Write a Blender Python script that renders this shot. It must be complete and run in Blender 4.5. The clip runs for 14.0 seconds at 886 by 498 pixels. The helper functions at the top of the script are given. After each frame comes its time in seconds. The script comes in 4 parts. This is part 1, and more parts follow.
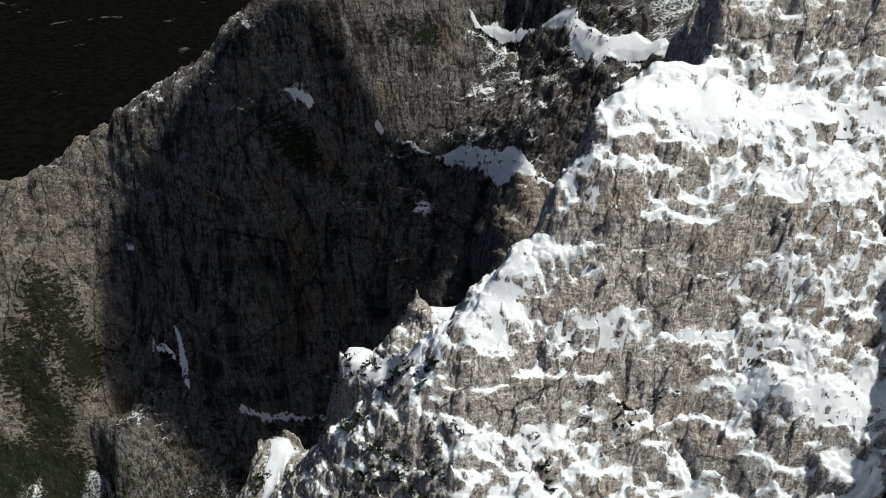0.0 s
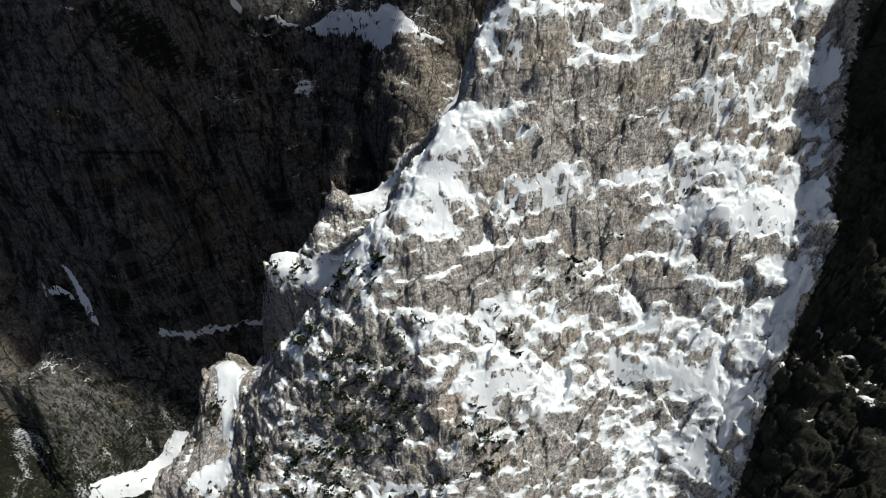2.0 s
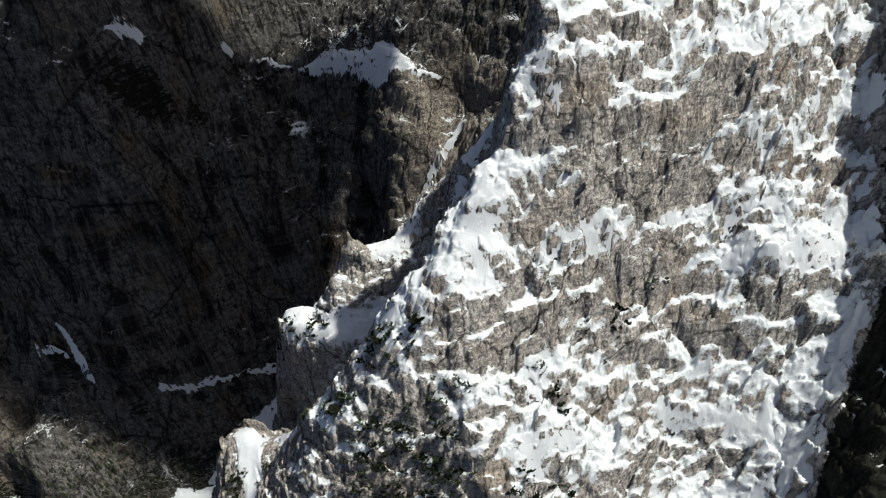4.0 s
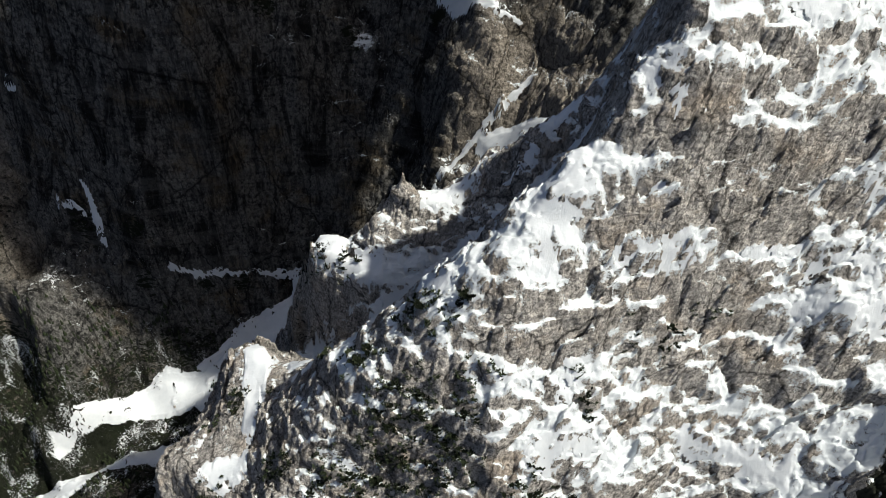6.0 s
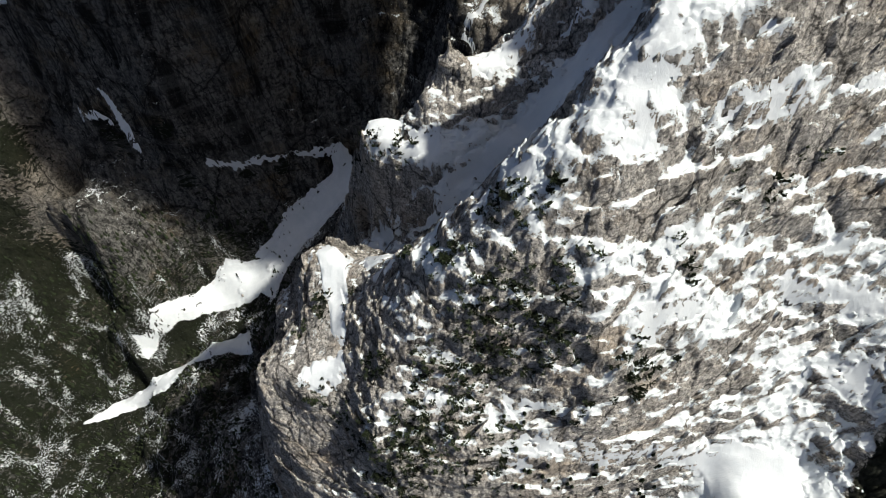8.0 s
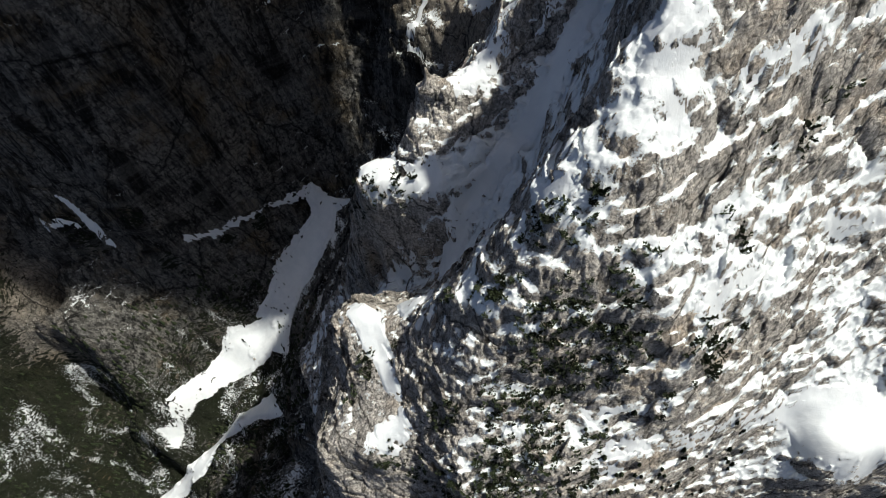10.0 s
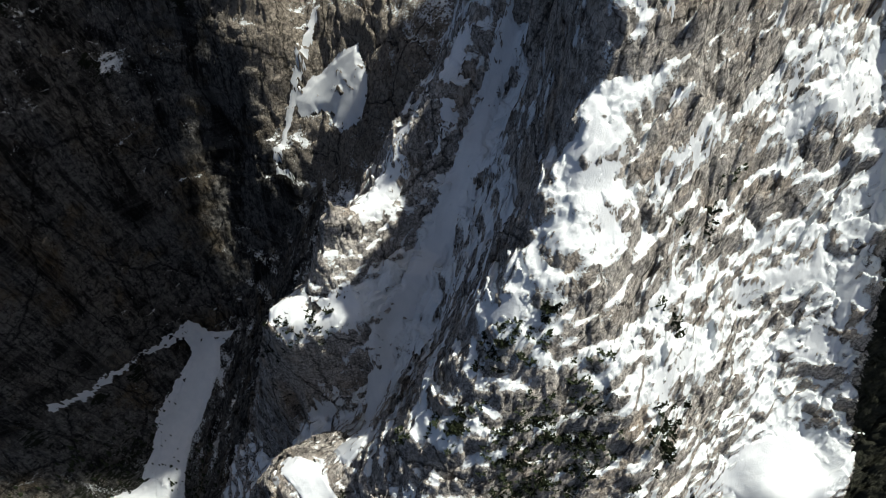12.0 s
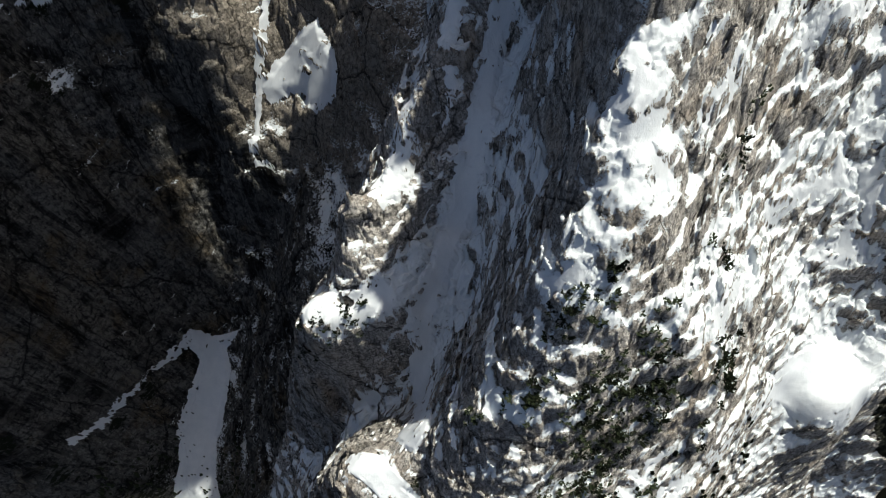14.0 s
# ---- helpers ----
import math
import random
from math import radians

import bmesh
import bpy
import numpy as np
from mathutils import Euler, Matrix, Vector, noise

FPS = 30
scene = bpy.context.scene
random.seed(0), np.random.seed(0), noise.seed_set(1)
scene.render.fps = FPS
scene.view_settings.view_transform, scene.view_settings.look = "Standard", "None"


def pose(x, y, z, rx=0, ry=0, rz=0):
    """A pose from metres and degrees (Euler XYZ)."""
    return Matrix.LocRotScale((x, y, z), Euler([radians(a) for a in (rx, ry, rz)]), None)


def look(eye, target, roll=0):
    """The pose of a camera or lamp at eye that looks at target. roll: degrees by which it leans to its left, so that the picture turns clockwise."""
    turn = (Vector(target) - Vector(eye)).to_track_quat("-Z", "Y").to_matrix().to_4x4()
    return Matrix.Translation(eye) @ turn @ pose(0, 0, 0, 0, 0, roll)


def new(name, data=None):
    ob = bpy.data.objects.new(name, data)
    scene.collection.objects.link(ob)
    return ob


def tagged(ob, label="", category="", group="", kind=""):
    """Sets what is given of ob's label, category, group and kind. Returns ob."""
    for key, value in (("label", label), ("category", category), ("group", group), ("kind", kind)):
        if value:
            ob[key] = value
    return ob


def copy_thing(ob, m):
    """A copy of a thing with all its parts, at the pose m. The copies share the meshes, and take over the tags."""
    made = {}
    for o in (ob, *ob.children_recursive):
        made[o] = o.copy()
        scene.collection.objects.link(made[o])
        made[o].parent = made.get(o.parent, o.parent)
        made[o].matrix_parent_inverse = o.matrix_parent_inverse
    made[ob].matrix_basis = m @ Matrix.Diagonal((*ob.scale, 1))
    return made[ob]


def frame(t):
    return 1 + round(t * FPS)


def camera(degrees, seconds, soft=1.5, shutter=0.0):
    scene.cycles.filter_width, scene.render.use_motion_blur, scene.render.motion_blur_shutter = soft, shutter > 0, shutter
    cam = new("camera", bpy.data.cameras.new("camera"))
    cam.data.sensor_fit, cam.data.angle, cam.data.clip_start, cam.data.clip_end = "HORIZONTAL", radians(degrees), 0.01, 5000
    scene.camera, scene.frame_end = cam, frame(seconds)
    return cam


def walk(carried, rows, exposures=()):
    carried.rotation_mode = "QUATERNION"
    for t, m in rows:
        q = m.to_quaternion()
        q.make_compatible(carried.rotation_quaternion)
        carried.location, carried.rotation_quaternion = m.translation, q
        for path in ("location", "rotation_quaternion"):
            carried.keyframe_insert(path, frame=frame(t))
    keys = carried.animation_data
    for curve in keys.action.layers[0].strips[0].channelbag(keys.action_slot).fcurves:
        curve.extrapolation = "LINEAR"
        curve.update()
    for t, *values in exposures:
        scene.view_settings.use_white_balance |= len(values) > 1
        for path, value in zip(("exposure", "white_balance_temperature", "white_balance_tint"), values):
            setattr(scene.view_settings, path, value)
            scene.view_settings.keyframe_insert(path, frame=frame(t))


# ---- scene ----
# ---- camera and its flight ----
cam = camera(66.46, 14.0, soft=0.35)
PATH = [
    (0.0, 0.0, -0.0, 760.0, 57.00, -0.00, -0.00),
    (0.5, -4.2, 4.8, 759.1, 54.68, 1.38, -2.30),
    (1.0, -8.0, 9.9, 758.6, 52.39, 2.40, -4.85),
    (1.5, -11.9, 14.6, 757.3, 49.34, 3.49, -9.31),
    (2.0, -15.5, 21.2, 756.5, 45.05, 3.02, -14.25),
    (2.5, -18.7, 27.5, 755.6, 45.17, 4.20, -16.44),
    (3.0, -22.3, 33.6, 755.0, 46.30, 5.09, -18.04),
    (3.2, -23.7, 36.0, 754.8, 46.90, 5.72, -18.68),
    (5.3, -37.9, 60.9, 753.8, 45.84, -1.94, -9.21),
    (5.5, -39.3, 63.2, 753.5, 44.46, -3.09, -7.73),
    (6.0, -42.6, 69.6, 752.8, 41.41, -4.46, -6.62),
    (6.5, -46.2, 75.8, 752.0, 39.02, -6.08, -5.64),
    (7.0, -49.7, 82.1, 751.1, 35.16, -7.72, -6.17),
    (7.5, -53.5, 88.6, 750.7, 31.40, -3.81, -7.75),
    (8.0, -57.1, 95.8, 749.2, 28.20, 2.50, -12.18),
    (8.2, -58.7, 98.5, 748.9, 26.32, 4.36, -14.84),
    (10.3, -74.9, 125.9, 749.7, 26.84, 8.25, -28.42),
    (10.5, -76.2, 128.6, 749.9, 27.52, 6.86, -30.29),
    (11.0, -79.1, 136.1, 750.7, 30.13, 3.99, -36.01),
    (11.5, -82.1, 142.9, 751.7, 32.72, 3.36, -38.91),
    (12.0, -85.0, 149.3, 752.4, 33.04, 2.73, -40.80),
    (12.5, -87.7, 155.8, 752.9, 32.62, 1.77, -38.78),
    (13.0, -90.4, 162.1, 753.0, 31.53, 1.68, -37.29),
    (13.5, -92.8, 168.2, 752.7, 31.55, 1.34, -38.60),
    (14.0, -96.0, 175.3, 752.8, 28.56, 5.48, -50.66),
]
walk(cam, [(t, pose(x, y, z, rx, ry, rz)) for t, x, y, z, rx, ry, rz in PATH], [(0.0, 0.3, 6600, 4), (3.0, 0.3, 6600, 4), (7.0, 0.42, 6750, 4), (11.0, 0.5, 6750, 3), (14.0, 0.58, 6750, 2)])

# ---- sky and sun ----
SUN = Vector((0.477, -0.1735, 0.862)).normalized()
world = bpy.data.worlds.new("sky")
scene.world = world
world.use_nodes = True
wn = world.node_tree
sky = wn.nodes.new("ShaderNodeTexSky")
sky.sky_type = "NISHITA"
sky.sun_disc = False
sky.sun_elevation = math.asin(SUN.z)
sky.sun_rotation = math.atan2(SUN.x, SUN.y)
sky.altitude, sky.air_density, sky.dust_density = 1800, 0.4, 7.0
wn.links.new(sky.outputs[0], wn.nodes["Background"].inputs[0])
wn.nodes["Background"].inputs[1].default_value = 0.105
lamp = bpy.data.lights.new("sun", "SUN")
lamp.energy, lamp.angle, lamp.color = 4.5, radians(0.7), (1.0, 0.96, 0.91)
sun = new("sun", lamp)
sun.matrix_world = look(SUN * 2000, (0, 0, 0))

# ---- form lines of the terrain: ridges, gullies and ledges, in metres ----
NEAR = dict(
    face_top=[(62, 257, 661), (73, 251, 666), (119, 259, 665), (164, 258, 661), (220, 262, 655)],
    shelf=[(70, 268, 674), (130, 272, 676), (180, 268, 676), (225, 280, 676)],
    dome=[(112, 285, 697), (128, 274, 690), (145, 279, 703), (165, 276, 700), (190, 290, 722), (260, 300, 740)],
    dome_back=[(84, 300, 640), (100, 318, 655), (130, 330, 705), (200, 340, 760), (300, 350, 800)],
    crest=[(58, 254, 652), (50, 249, 638), (40, 240, 622), (18, 229, 599), (-6, 231, 562), (-33, 224, 537), (-58, 224, 507), (-72, 226, 485)],
    crest_back=[(72, 268, 644), (63, 264, 628), (53, 261, 600), (42, 255, 588), (28, 246, 566)],
    needle=[(-10, 321, 517), (-16, 314, 506), (-16, 329, 505), (-28, 307, 490), (-26, 324, 497)],
    band_high=[(63, 222, 625), (117, 230, 629), (160, 225, 610)],
    band_mid=[(17, 215, 592), (60, 219, 606), (98, 212, 576), (127, 212, 566), (143, 193, 549)],
    band_low=[(-33, 198, 534), (8, 206, 582), (6, 175, 528), (46, 187, 531), (90, 185, 503), (140, 174, 500)],
    foot=[(-63, 182, 475), (-31, 174, 467), (-15, 171, 480), (12, 161, 490), (94, 172, 481), (107, 145, 436)],
    low_shelf=[(-50, 158, 447), (-11, 147, 440), (22, 144, 433), (50, 141, 428), (73, 140, 425), (66, 132, 402)],
    field=[(80, 136, 419), (104, 122, 414)],
    field_middle=[(68, 122, 404), (85, 115, 406), (100, 108, 408)],
    field_low=[(70, 104, 399), (80, 97, 397), (94, 96, 401)],
    block=[(-83, 216, 468), (-87, 266, 460), (-82, 256, 459), (-87, 233, 457), (-92, 214, 452), (-102, 264, 458), (-104, 243, 454), (-110, 265, 446), (-112, 280, 428), (-119, 206, 443), (-95, 200, 445), (-86, 172, 446)],
    slab=[(-118, 212, 444), (-111, 196, 429), (-102, 183, 415), (-110, 171, 385)],
    slab_edge=[(-134, 221, 434), (-141, 217, 424), (-142, 206, 405), (-132, 182, 375), (-125, 174, 363)],
    slab_middle=[(-125, 198, 409), (-120, 186, 395)],
    block_foot=[(-150, 300, 300), (-172, 250, 300), (-176, 205, 290), (-150, 150, 280), (-110, 125, 290), (-60, 105, 280), (20, 95, 290), (90, 85, 330)],
    couloir=[(112, 318, 604), (83, 303, 563), (45, 304, 530), (23, 302, 507), (6, 292, 485), (-14, 279, 468), (-40, 283, 434), (-61, 290, 407), (-72, 312, 385), (-100, 325, 330)],
    couloir_side=[(92, 291, 567), (55, 292, 535), (33, 290, 512), (15, 281, 490), (-6, 268, 474), (-34, 273, 439), (-55, 281, 411)],
    spur=[(100, 340, 605), (71, 322, 570), (50, 322, 552), (25, 322, 529), (6, 323, 508), (-6, 322, 511), (-16, 322, 526), (-22, 320, 513), (-30, 315, 498), (-37, 311, 485)],
    ledge=[(-28, 290, 474), (-40, 294, 472), (-50, 301, 472), (-60, 307, 471), (-66, 314, 471)],
    ledge_middle=[(-32, 300, 477), (-45, 309, 474), (-58, 316, 472)],
    ledge_back=[(-45, 320, 478), (-52, 324, 476), (-58, 327, 472)],
    ledge_foot=[(-30, 283, 455), (-43, 287, 434), (-56, 294, 424), (-68, 302, 421), (-77, 314, 420), (-79, 325, 420), (-74, 338, 418)],
    spur_foot=[(-52, 346, 425), (-20, 346, 445), (10, 348, 475), (40, 350, 500), (-95, 380, 320), (-60, 400, 330), (0, 400, 370), (60, 390, 440), (100, 390, 500)],
    right_gully=[(196, 240, 630), (186, 205, 572), (174, 177, 533), (153, 153, 506), (144, 150, 488), (128, 129, 452), (113, 112, 419), (103, 92, 401)],
    right_crest=[(246, 236, 698), (210, 231, 661), (200, 198, 605), (188, 169, 565), (168, 146, 532), (143, 121, 480), (131, 104, 440), (120, 80, 385)],
    right_slope=[(262, 190, 700), (226, 150, 622), (186, 100, 500), (165, 62, 415)],
)
FAR = dict(
    gorge=[(134, 468, 420), (136, 531, 393), (94, 526, 342), (66, 529, 294), (35, 545, 250), (-40, 560, 150), (-68, 573, 120), (-111, 575, 105), (-159, 562, 73), (-220, 530, 40), (-300, 500, -9), (-330, 470, -15), (-441, 393, -68)],
    upper_snow=[(83, 566, 333), (50, 547, 297), (35, 571, 303), (108, 581, 388)],
    wall_band=[(-247, 572, 172), (-160, 580, 145), (-111, 583, 125)],
    wall_mid=[(-400, 668, 260), (-345, 632, 262), (-312, 608, 225), (-300, 592, 182), (-250, 580, 250), (-200, 590, 235), (-145, 605, 225), (-91, 627, 249), (-20, 605, 230), (30, 600, 290)],
    wall_high=[(-172, 610, 391), (-151, 628, 302), (-90, 635, 382), (-109, 668, 415), (-60, 690, 430), (-20, 690, 400), (60, 600, 400), (91, 590, 432), (118, 594, 400)],
    ledge=[(-66, 712, 441), (-19, 716, 443), (20, 690, 448), (62, 640, 452)],
    rim=[(-680, 800, 300), (-566, 770, 358), (-496, 750, 390), (-431, 730, 436), (-367, 710, 472), (-316, 690, 499), (-255, 672, 531), (-212, 668, 562), (-187, 675, 584), (-104, 712, 604), (-20, 760, 600), (23, 780, 565), (74, 780, 552), (127, 700, 551), (155, 640, 556)],
    high_snow=[(74, 870, 600), (200, 850, 640), (0, 1000, 640), (200, 700, 620), (-80, 900, 640)],
    rim_back=[(-700, 900, 120), (-480, 850, 200), (-300, 820, 290), (-200, 900, 400), (-150, 1050, 450)],
    left_slope=[(-403, 612, 107), (-435, 562, 68), (-419, 545, 2), (-382, 434, 60), (-347, 485, 60), (-470, 640, 260), (-600, 560, 120), (-600, 400, 0)],
    low=[(-332, 400, 10), (-292, 419, 20), (-223, 260, 120), (-250, 400, 30), (-150, 450, 120), (-399, 320, -20), (-300, 150, 60), (-500, 150, -80), (-100, 430, 200), (0, 470, 280)],
)


def resampled(lines, step=9.0):
    pts = []
    for line in lines.values():
        for a, b in zip(line, line[1:]):
            a, b = np.array(a, float), np.array(b, float)
            n = max(1, int(np.linalg.norm((b - a)[:2]) / step))
            pts += [a + (b - a) * k / n for k in range(n)]
        pts.append(np.array(line[-1], float))
    return np.array(pts)


class Relief:
    """A smooth surface hung over form lines."""

    def __init__(self, lines, step, soft, slack):
        p = resampled(lines, step)
        self.xy, self.soft = p[:, :2], soft
        self.plane = np.linalg.lstsq(np.c_[p[:, :2], np.ones(len(p))], p[:, 2], rcond=None)[0]
        k = self.kernel(self.xy)
        self.w = np.linalg.solve(k - slack * np.eye(len(p)), p[:, 2] - np.c_[p[:, :2], np.ones(len(p))] @ self.plane)

    def kernel(self, q):
        return np.sqrt(((q[:, None] - self.xy[None]) ** 2).sum(2) + self.soft ** 2)

    def __call__(self, x, y):
        q = np.c_[np.ravel(x), np.ravel(y)]
        out = np.c_[q, np.ones(len(q))] @ self.plane
        for i in range(0, len(q), 20000):
            out[i:i + 20000] += self.kernel(q[i:i + 20000]) @ self.w
        return out.reshape(np.shape(x))


near_relief = Relief(NEAR, 12.0, 2.0, 1.0)
far_relief = Relief(FAR, 25.0, 6.0, 4.0)


USED = {}


def sheet(name, x, y, z, keep=None):
    """A grid of quads over arrays of places, without the quads where keep is false."""
    n, m = z.shape
    i = np.arange(n * m).reshape(n, m)
    quads = np.stack([i[:-1, :-1], i[:-1, 1:], i[1:, 1:], i[1:, :-1]], 2).reshape(-1, 4)
    co = np.stack([x, y, z], 2).reshape(-1, 3)
    used = None
    if keep is not None:
        quads = quads[keep[:-1, :-1].ravel()]
        used, quads = np.unique(quads, return_inverse=True)
        co, quads = co[used], quads.reshape(-1, 4)
    me = bpy.data.meshes.new(name)
    me.vertices.add(len(co))
    me.vertices.foreach_set("co", co.astype(np.float32).ravel())
    me.loops.add(quads.size)
    me.loops.foreach_set("vertex_index", quads.astype(np.int32).ravel())
    me.polygons.add(len(quads))
    me.polygons.foreach_set("loop_start", np.arange(0, quads.size, 4, dtype=np.int32))
    me.update(calc_edges=True)
    USED[name] = used
    return me


# ---- noise on arrays ----
def blurred(z, n):
    for axis in (0, 1):
        pad = [(n, n) if k == axis else (0, 0) for k in (0, 1)]
        c = np.cumsum(np.pad(np.pad(z, pad, mode="edge"), [(1, 0) if k == axis else (0, 0) for k in (0, 1)]), axis)
        w = 2 * n + 1
        z = (c[w:] - c[:-w]) / w if axis == 0 else (c[:, w:] - c[:, :-w]) / w
    return z


def lattice(ix, iy, seed):
    h = (ix.astype(np.int64) * 374761393 + iy.astype(np.int64) * 668265263 + seed * 1442695041) & 0xFFFFFFFF
    h = ((h ^ (h >> 13)) * 1274126177) & 0xFFFFFFFF
    return (h ^ (h >> 16)) & 0xFFFF


def perlin(x, y, seed):
    fx, fy = np.floor(x), np.floor(y)
    dx, dy = (x - fx).astype(np.float32), (y - fy).astype(np.float32)
    u, v = dx * dx * (3 - 2 * dx), dy * dy * (3 - 2 * dy)

    def corner(a, b):
        g = lattice(fx + a, fy + b, seed).astype(np.float32) * (2 * math.pi / 65536)
        return np.cos(g) * (dx - a) + np.sin(g) * (dy - b)

    low = corner(0, 0) * (1 - u) + corner(1, 0) * u
    high = corner(0, 1) * (1 - u) + corner(1, 1) * u
    return (low * (1 - v) + high * v) * 1.5


def fbm(x, y, octaves, seed):
    out, a = 0.0, 1.0
    for k in range(octaves):
        out = out + a * perlin(x * 2.03 ** k + 17.3 * k, y * 2.03 ** k - 9.1 * k, seed + k)
        a *= 0.5
    return out


def ridged(x, y, octaves, seed):
    out, a = 0.0, 1.0
    for k in range(octaves):
        out = out + a * (1 - 2 * np.abs(perlin(x * 2.1 ** k + 5.7 * k, y * 2.1 ** k + 3.3 * k, seed + k)))
        a *= 0.5
    return out


def hashed(ix, iy, iz, seed):
    h = ix.astype(np.uint32) * np.uint32(374761393) + iy.astype(np.uint32) * np.uint32(668265263) + iz.astype(np.uint32) * np.uint32(2246822519) + np.uint32(seed * 3266489 & 0xFFFFFFFF)
    h = (h ^ (h >> np.uint32(15))) * np.uint32(2654435761)
    h = (h ^ (h >> np.uint32(13))) * np.uint32(1274126177)
    return h ^ (h >> np.uint32(16))


def bits(h, shift):
    return ((h >> np.uint32(shift)) & np.uint32(1023)).astype(np.float32) / np.float32(1023)


def perlin3(x, y, z, seed):
    f = [np.floor(k) for k in (x, y, z)]
    i = [k.astype(np.int32) for k in f]
    d = [(k - m).astype(np.float32) for k, m in zip((x, y, z), f)]
    w = [k * k * (3 - 2 * k) for k in d]
    out = np.zeros(d[0].shape, np.float32)
    for n in range(8):
        c = (n & 1, n >> 1 & 1, n >> 2)
        h = hashed(i[0] + c[0], i[1] + c[1], i[2] + c[2], seed)
        dot = (bits(h, 0) - 0.5) * (d[0] - c[0]) + (bits(h, 10) - 0.5) * (d[1] - c[1]) + (bits(h, 20) - 0.5) * (d[2] - c[2])
        for k in range(3):
            dot = dot * (w[k] if c[k] else 1 - w[k])
        out += dot
    return out * 2.6


def fbm3(p, size, octaves, seed, stretch=1.0):
    out, a, k = 0.0, 1.0, 1.0 / size
    for n in range(octaves):
        out = out + a * perlin3(p[0] * k + 7.1 * n, p[1] * k + 3.7 * n, p[2] * k / stretch + 11.3 * n, seed + n)
        a, k = a * 0.5, k * 2.07
    return out


def blocks(p, size, stretch, seed):
    """Broken rock: each block's own height, its lean, and how near its edge is (0 at the joint)."""
    q = [p[0] / size, p[1] / size, p[2] / (size * stretch)]
    base = [np.floor(k - 0.5) for k in q]
    i = [k.astype(np.int32) for k in base]
    d = [(k - m).astype(np.float32) for k, m in zip(q, base)]
    first = np.full(d[0].shape, 9.0, np.float32)
    second = first.copy()
    own, lean = np.zeros_like(first), np.zeros_like(first)
    for n in range(8):
        c = (n & 1, n >> 1 & 1, n >> 2)
        h = hashed(i[0] + c[0], i[1] + c[1], i[2] + c[2], seed)
        e = [d[k] - c[k] - 0.1 - 0.8 * bits(h, 10 * k) for k in range(3)]
        r = e[0] ** 2 + e[1] ** 2 + e[2] ** 2
        nearer = r < first
        second = np.where(nearer, first, np.minimum(second, r))
        first = np.where(nearer, r, first)
        g = hashed(h.astype(np.int32), i[1] * 0, i[2] * 0, seed + 5)
        own = np.where(nearer, bits(g, 0) - 0.5, own)
        lean = np.where(nearer, (bits(g, 10) - 0.5) * (e[0] + e[1]) + (bits(g, 20) - 0.5) * e[2], lean)
    return own, lean, np.sqrt(second) - np.sqrt(first)


def terraced(strata, h, tread, flat):
    """Ledges h apart along the strata; tread: the share that is ledge; flat: how flat it is."""
    s = strata / h
    p = s - np.floor(s)
    t = np.where(p < tread, p * flat, tread * flat + (p - tread) * (1 - tread * flat) / (1 - tread))
    return h * (t - p)


def weathered(x, y, z0, size, seed, ledges=1.0, slabs=0.0):
    """Buttresses, blocks, flutes and ledges broken into a smooth surface. slabs: how smooth its walls stay."""
    gy, gx = np.gradient(z0, y[:, 0], x[0])
    slope = np.minimum(np.hypot(gx, gy), 4.0)
    rise = np.sqrt(1 + np.minimum(slope, 2.3) ** 2)
    steep = np.clip((slope - 0.3) / 0.8, 0, 1)
    p = [(k / size).astype(np.float32) for k in (x, y, z0)]
    bend = fbm3(p, 38, 3, seed)
    twist = fbm3(p, 15, 3, seed + 10)
    p = [p[0] + 3.0 * twist, p[1] + 3.0 * bend, p[2] + 3.0 * fbm3(p, 11, 3, seed + 15)]
    own, lean, edge = blocks(p, 13, 1.2, seed + 20)
    cut = 3.2 * bend + (1 - 0.6 * slabs) * (2.8 * own + 3.0 * lean) - 1.0 * np.clip(1 - edge / 0.10, 0, 1)
    own2, lean, edge = blocks(p, 5.2, 1.25, seed + 30)
    cut += (1 - 0.6 * slabs) * (1.25 * own2 + 1.5 * lean) - 0.45 * np.clip(1 - edge / 0.13, 0, 1)
    own3, lean, edge = blocks([k + 0.25 * twist for k in p], 2.1, 1.4, seed + 40)
    cut += (1 - 0.5 * slabs) * (0.5 * own3 + 0.6 * lean) - 0.2 * np.clip(1 - edge / 0.2, 0, 1)
    cut += 0.5 * fbm3(p, 4.5, 4, seed + 50, 1.6)
    z = z0 + size * cut * rise * (0.25 + 0.75 * steep)
    strata = z / size + 7 * bend + 13 * own + 1.5 * twist + 0.05 * p[0]
    amp = np.clip(0.45 + 1.3 * fbm3(p, 18, 2, seed + 60), 0, 1) * ledges
    z = z + size * steep * amp * terraced(strata, 17.0, 0.40, 0.22)
    strata = strata + 5.0 * own2 + 1.2 * fbm3(p, 6, 2, seed + 70)
    amp = np.clip(0.55 + 1.3 * fbm3(p, 9, 2, seed + 80), 0, 1) * ledges
    return z + size * steep * amp * terraced(strata, 6.4, 0.42, 0.15)


def score_of_snow(x, y, z, size, seed):
    """How readily snow lies: on gentle ledges and in hollows."""
    small = blurred(z, 2)
    gy, gx = np.gradient(small, y[:, 0], x[0])
    slope = blurred(np.hypot(gx, gy), 1)
    p = [k / size for k in (x, y, small)]
    hollow = np.clip((blurred(z, 7) - z) / (1 + slope) / size, -1, 1)
    return -1.25 * np.log2(slope + 0.3) + 0.55 * hollow + 0.6 * fbm3(p, 22, 3, seed) + 0.95 * fbm3(p, 4.8, 4, seed + 7, 0.8)


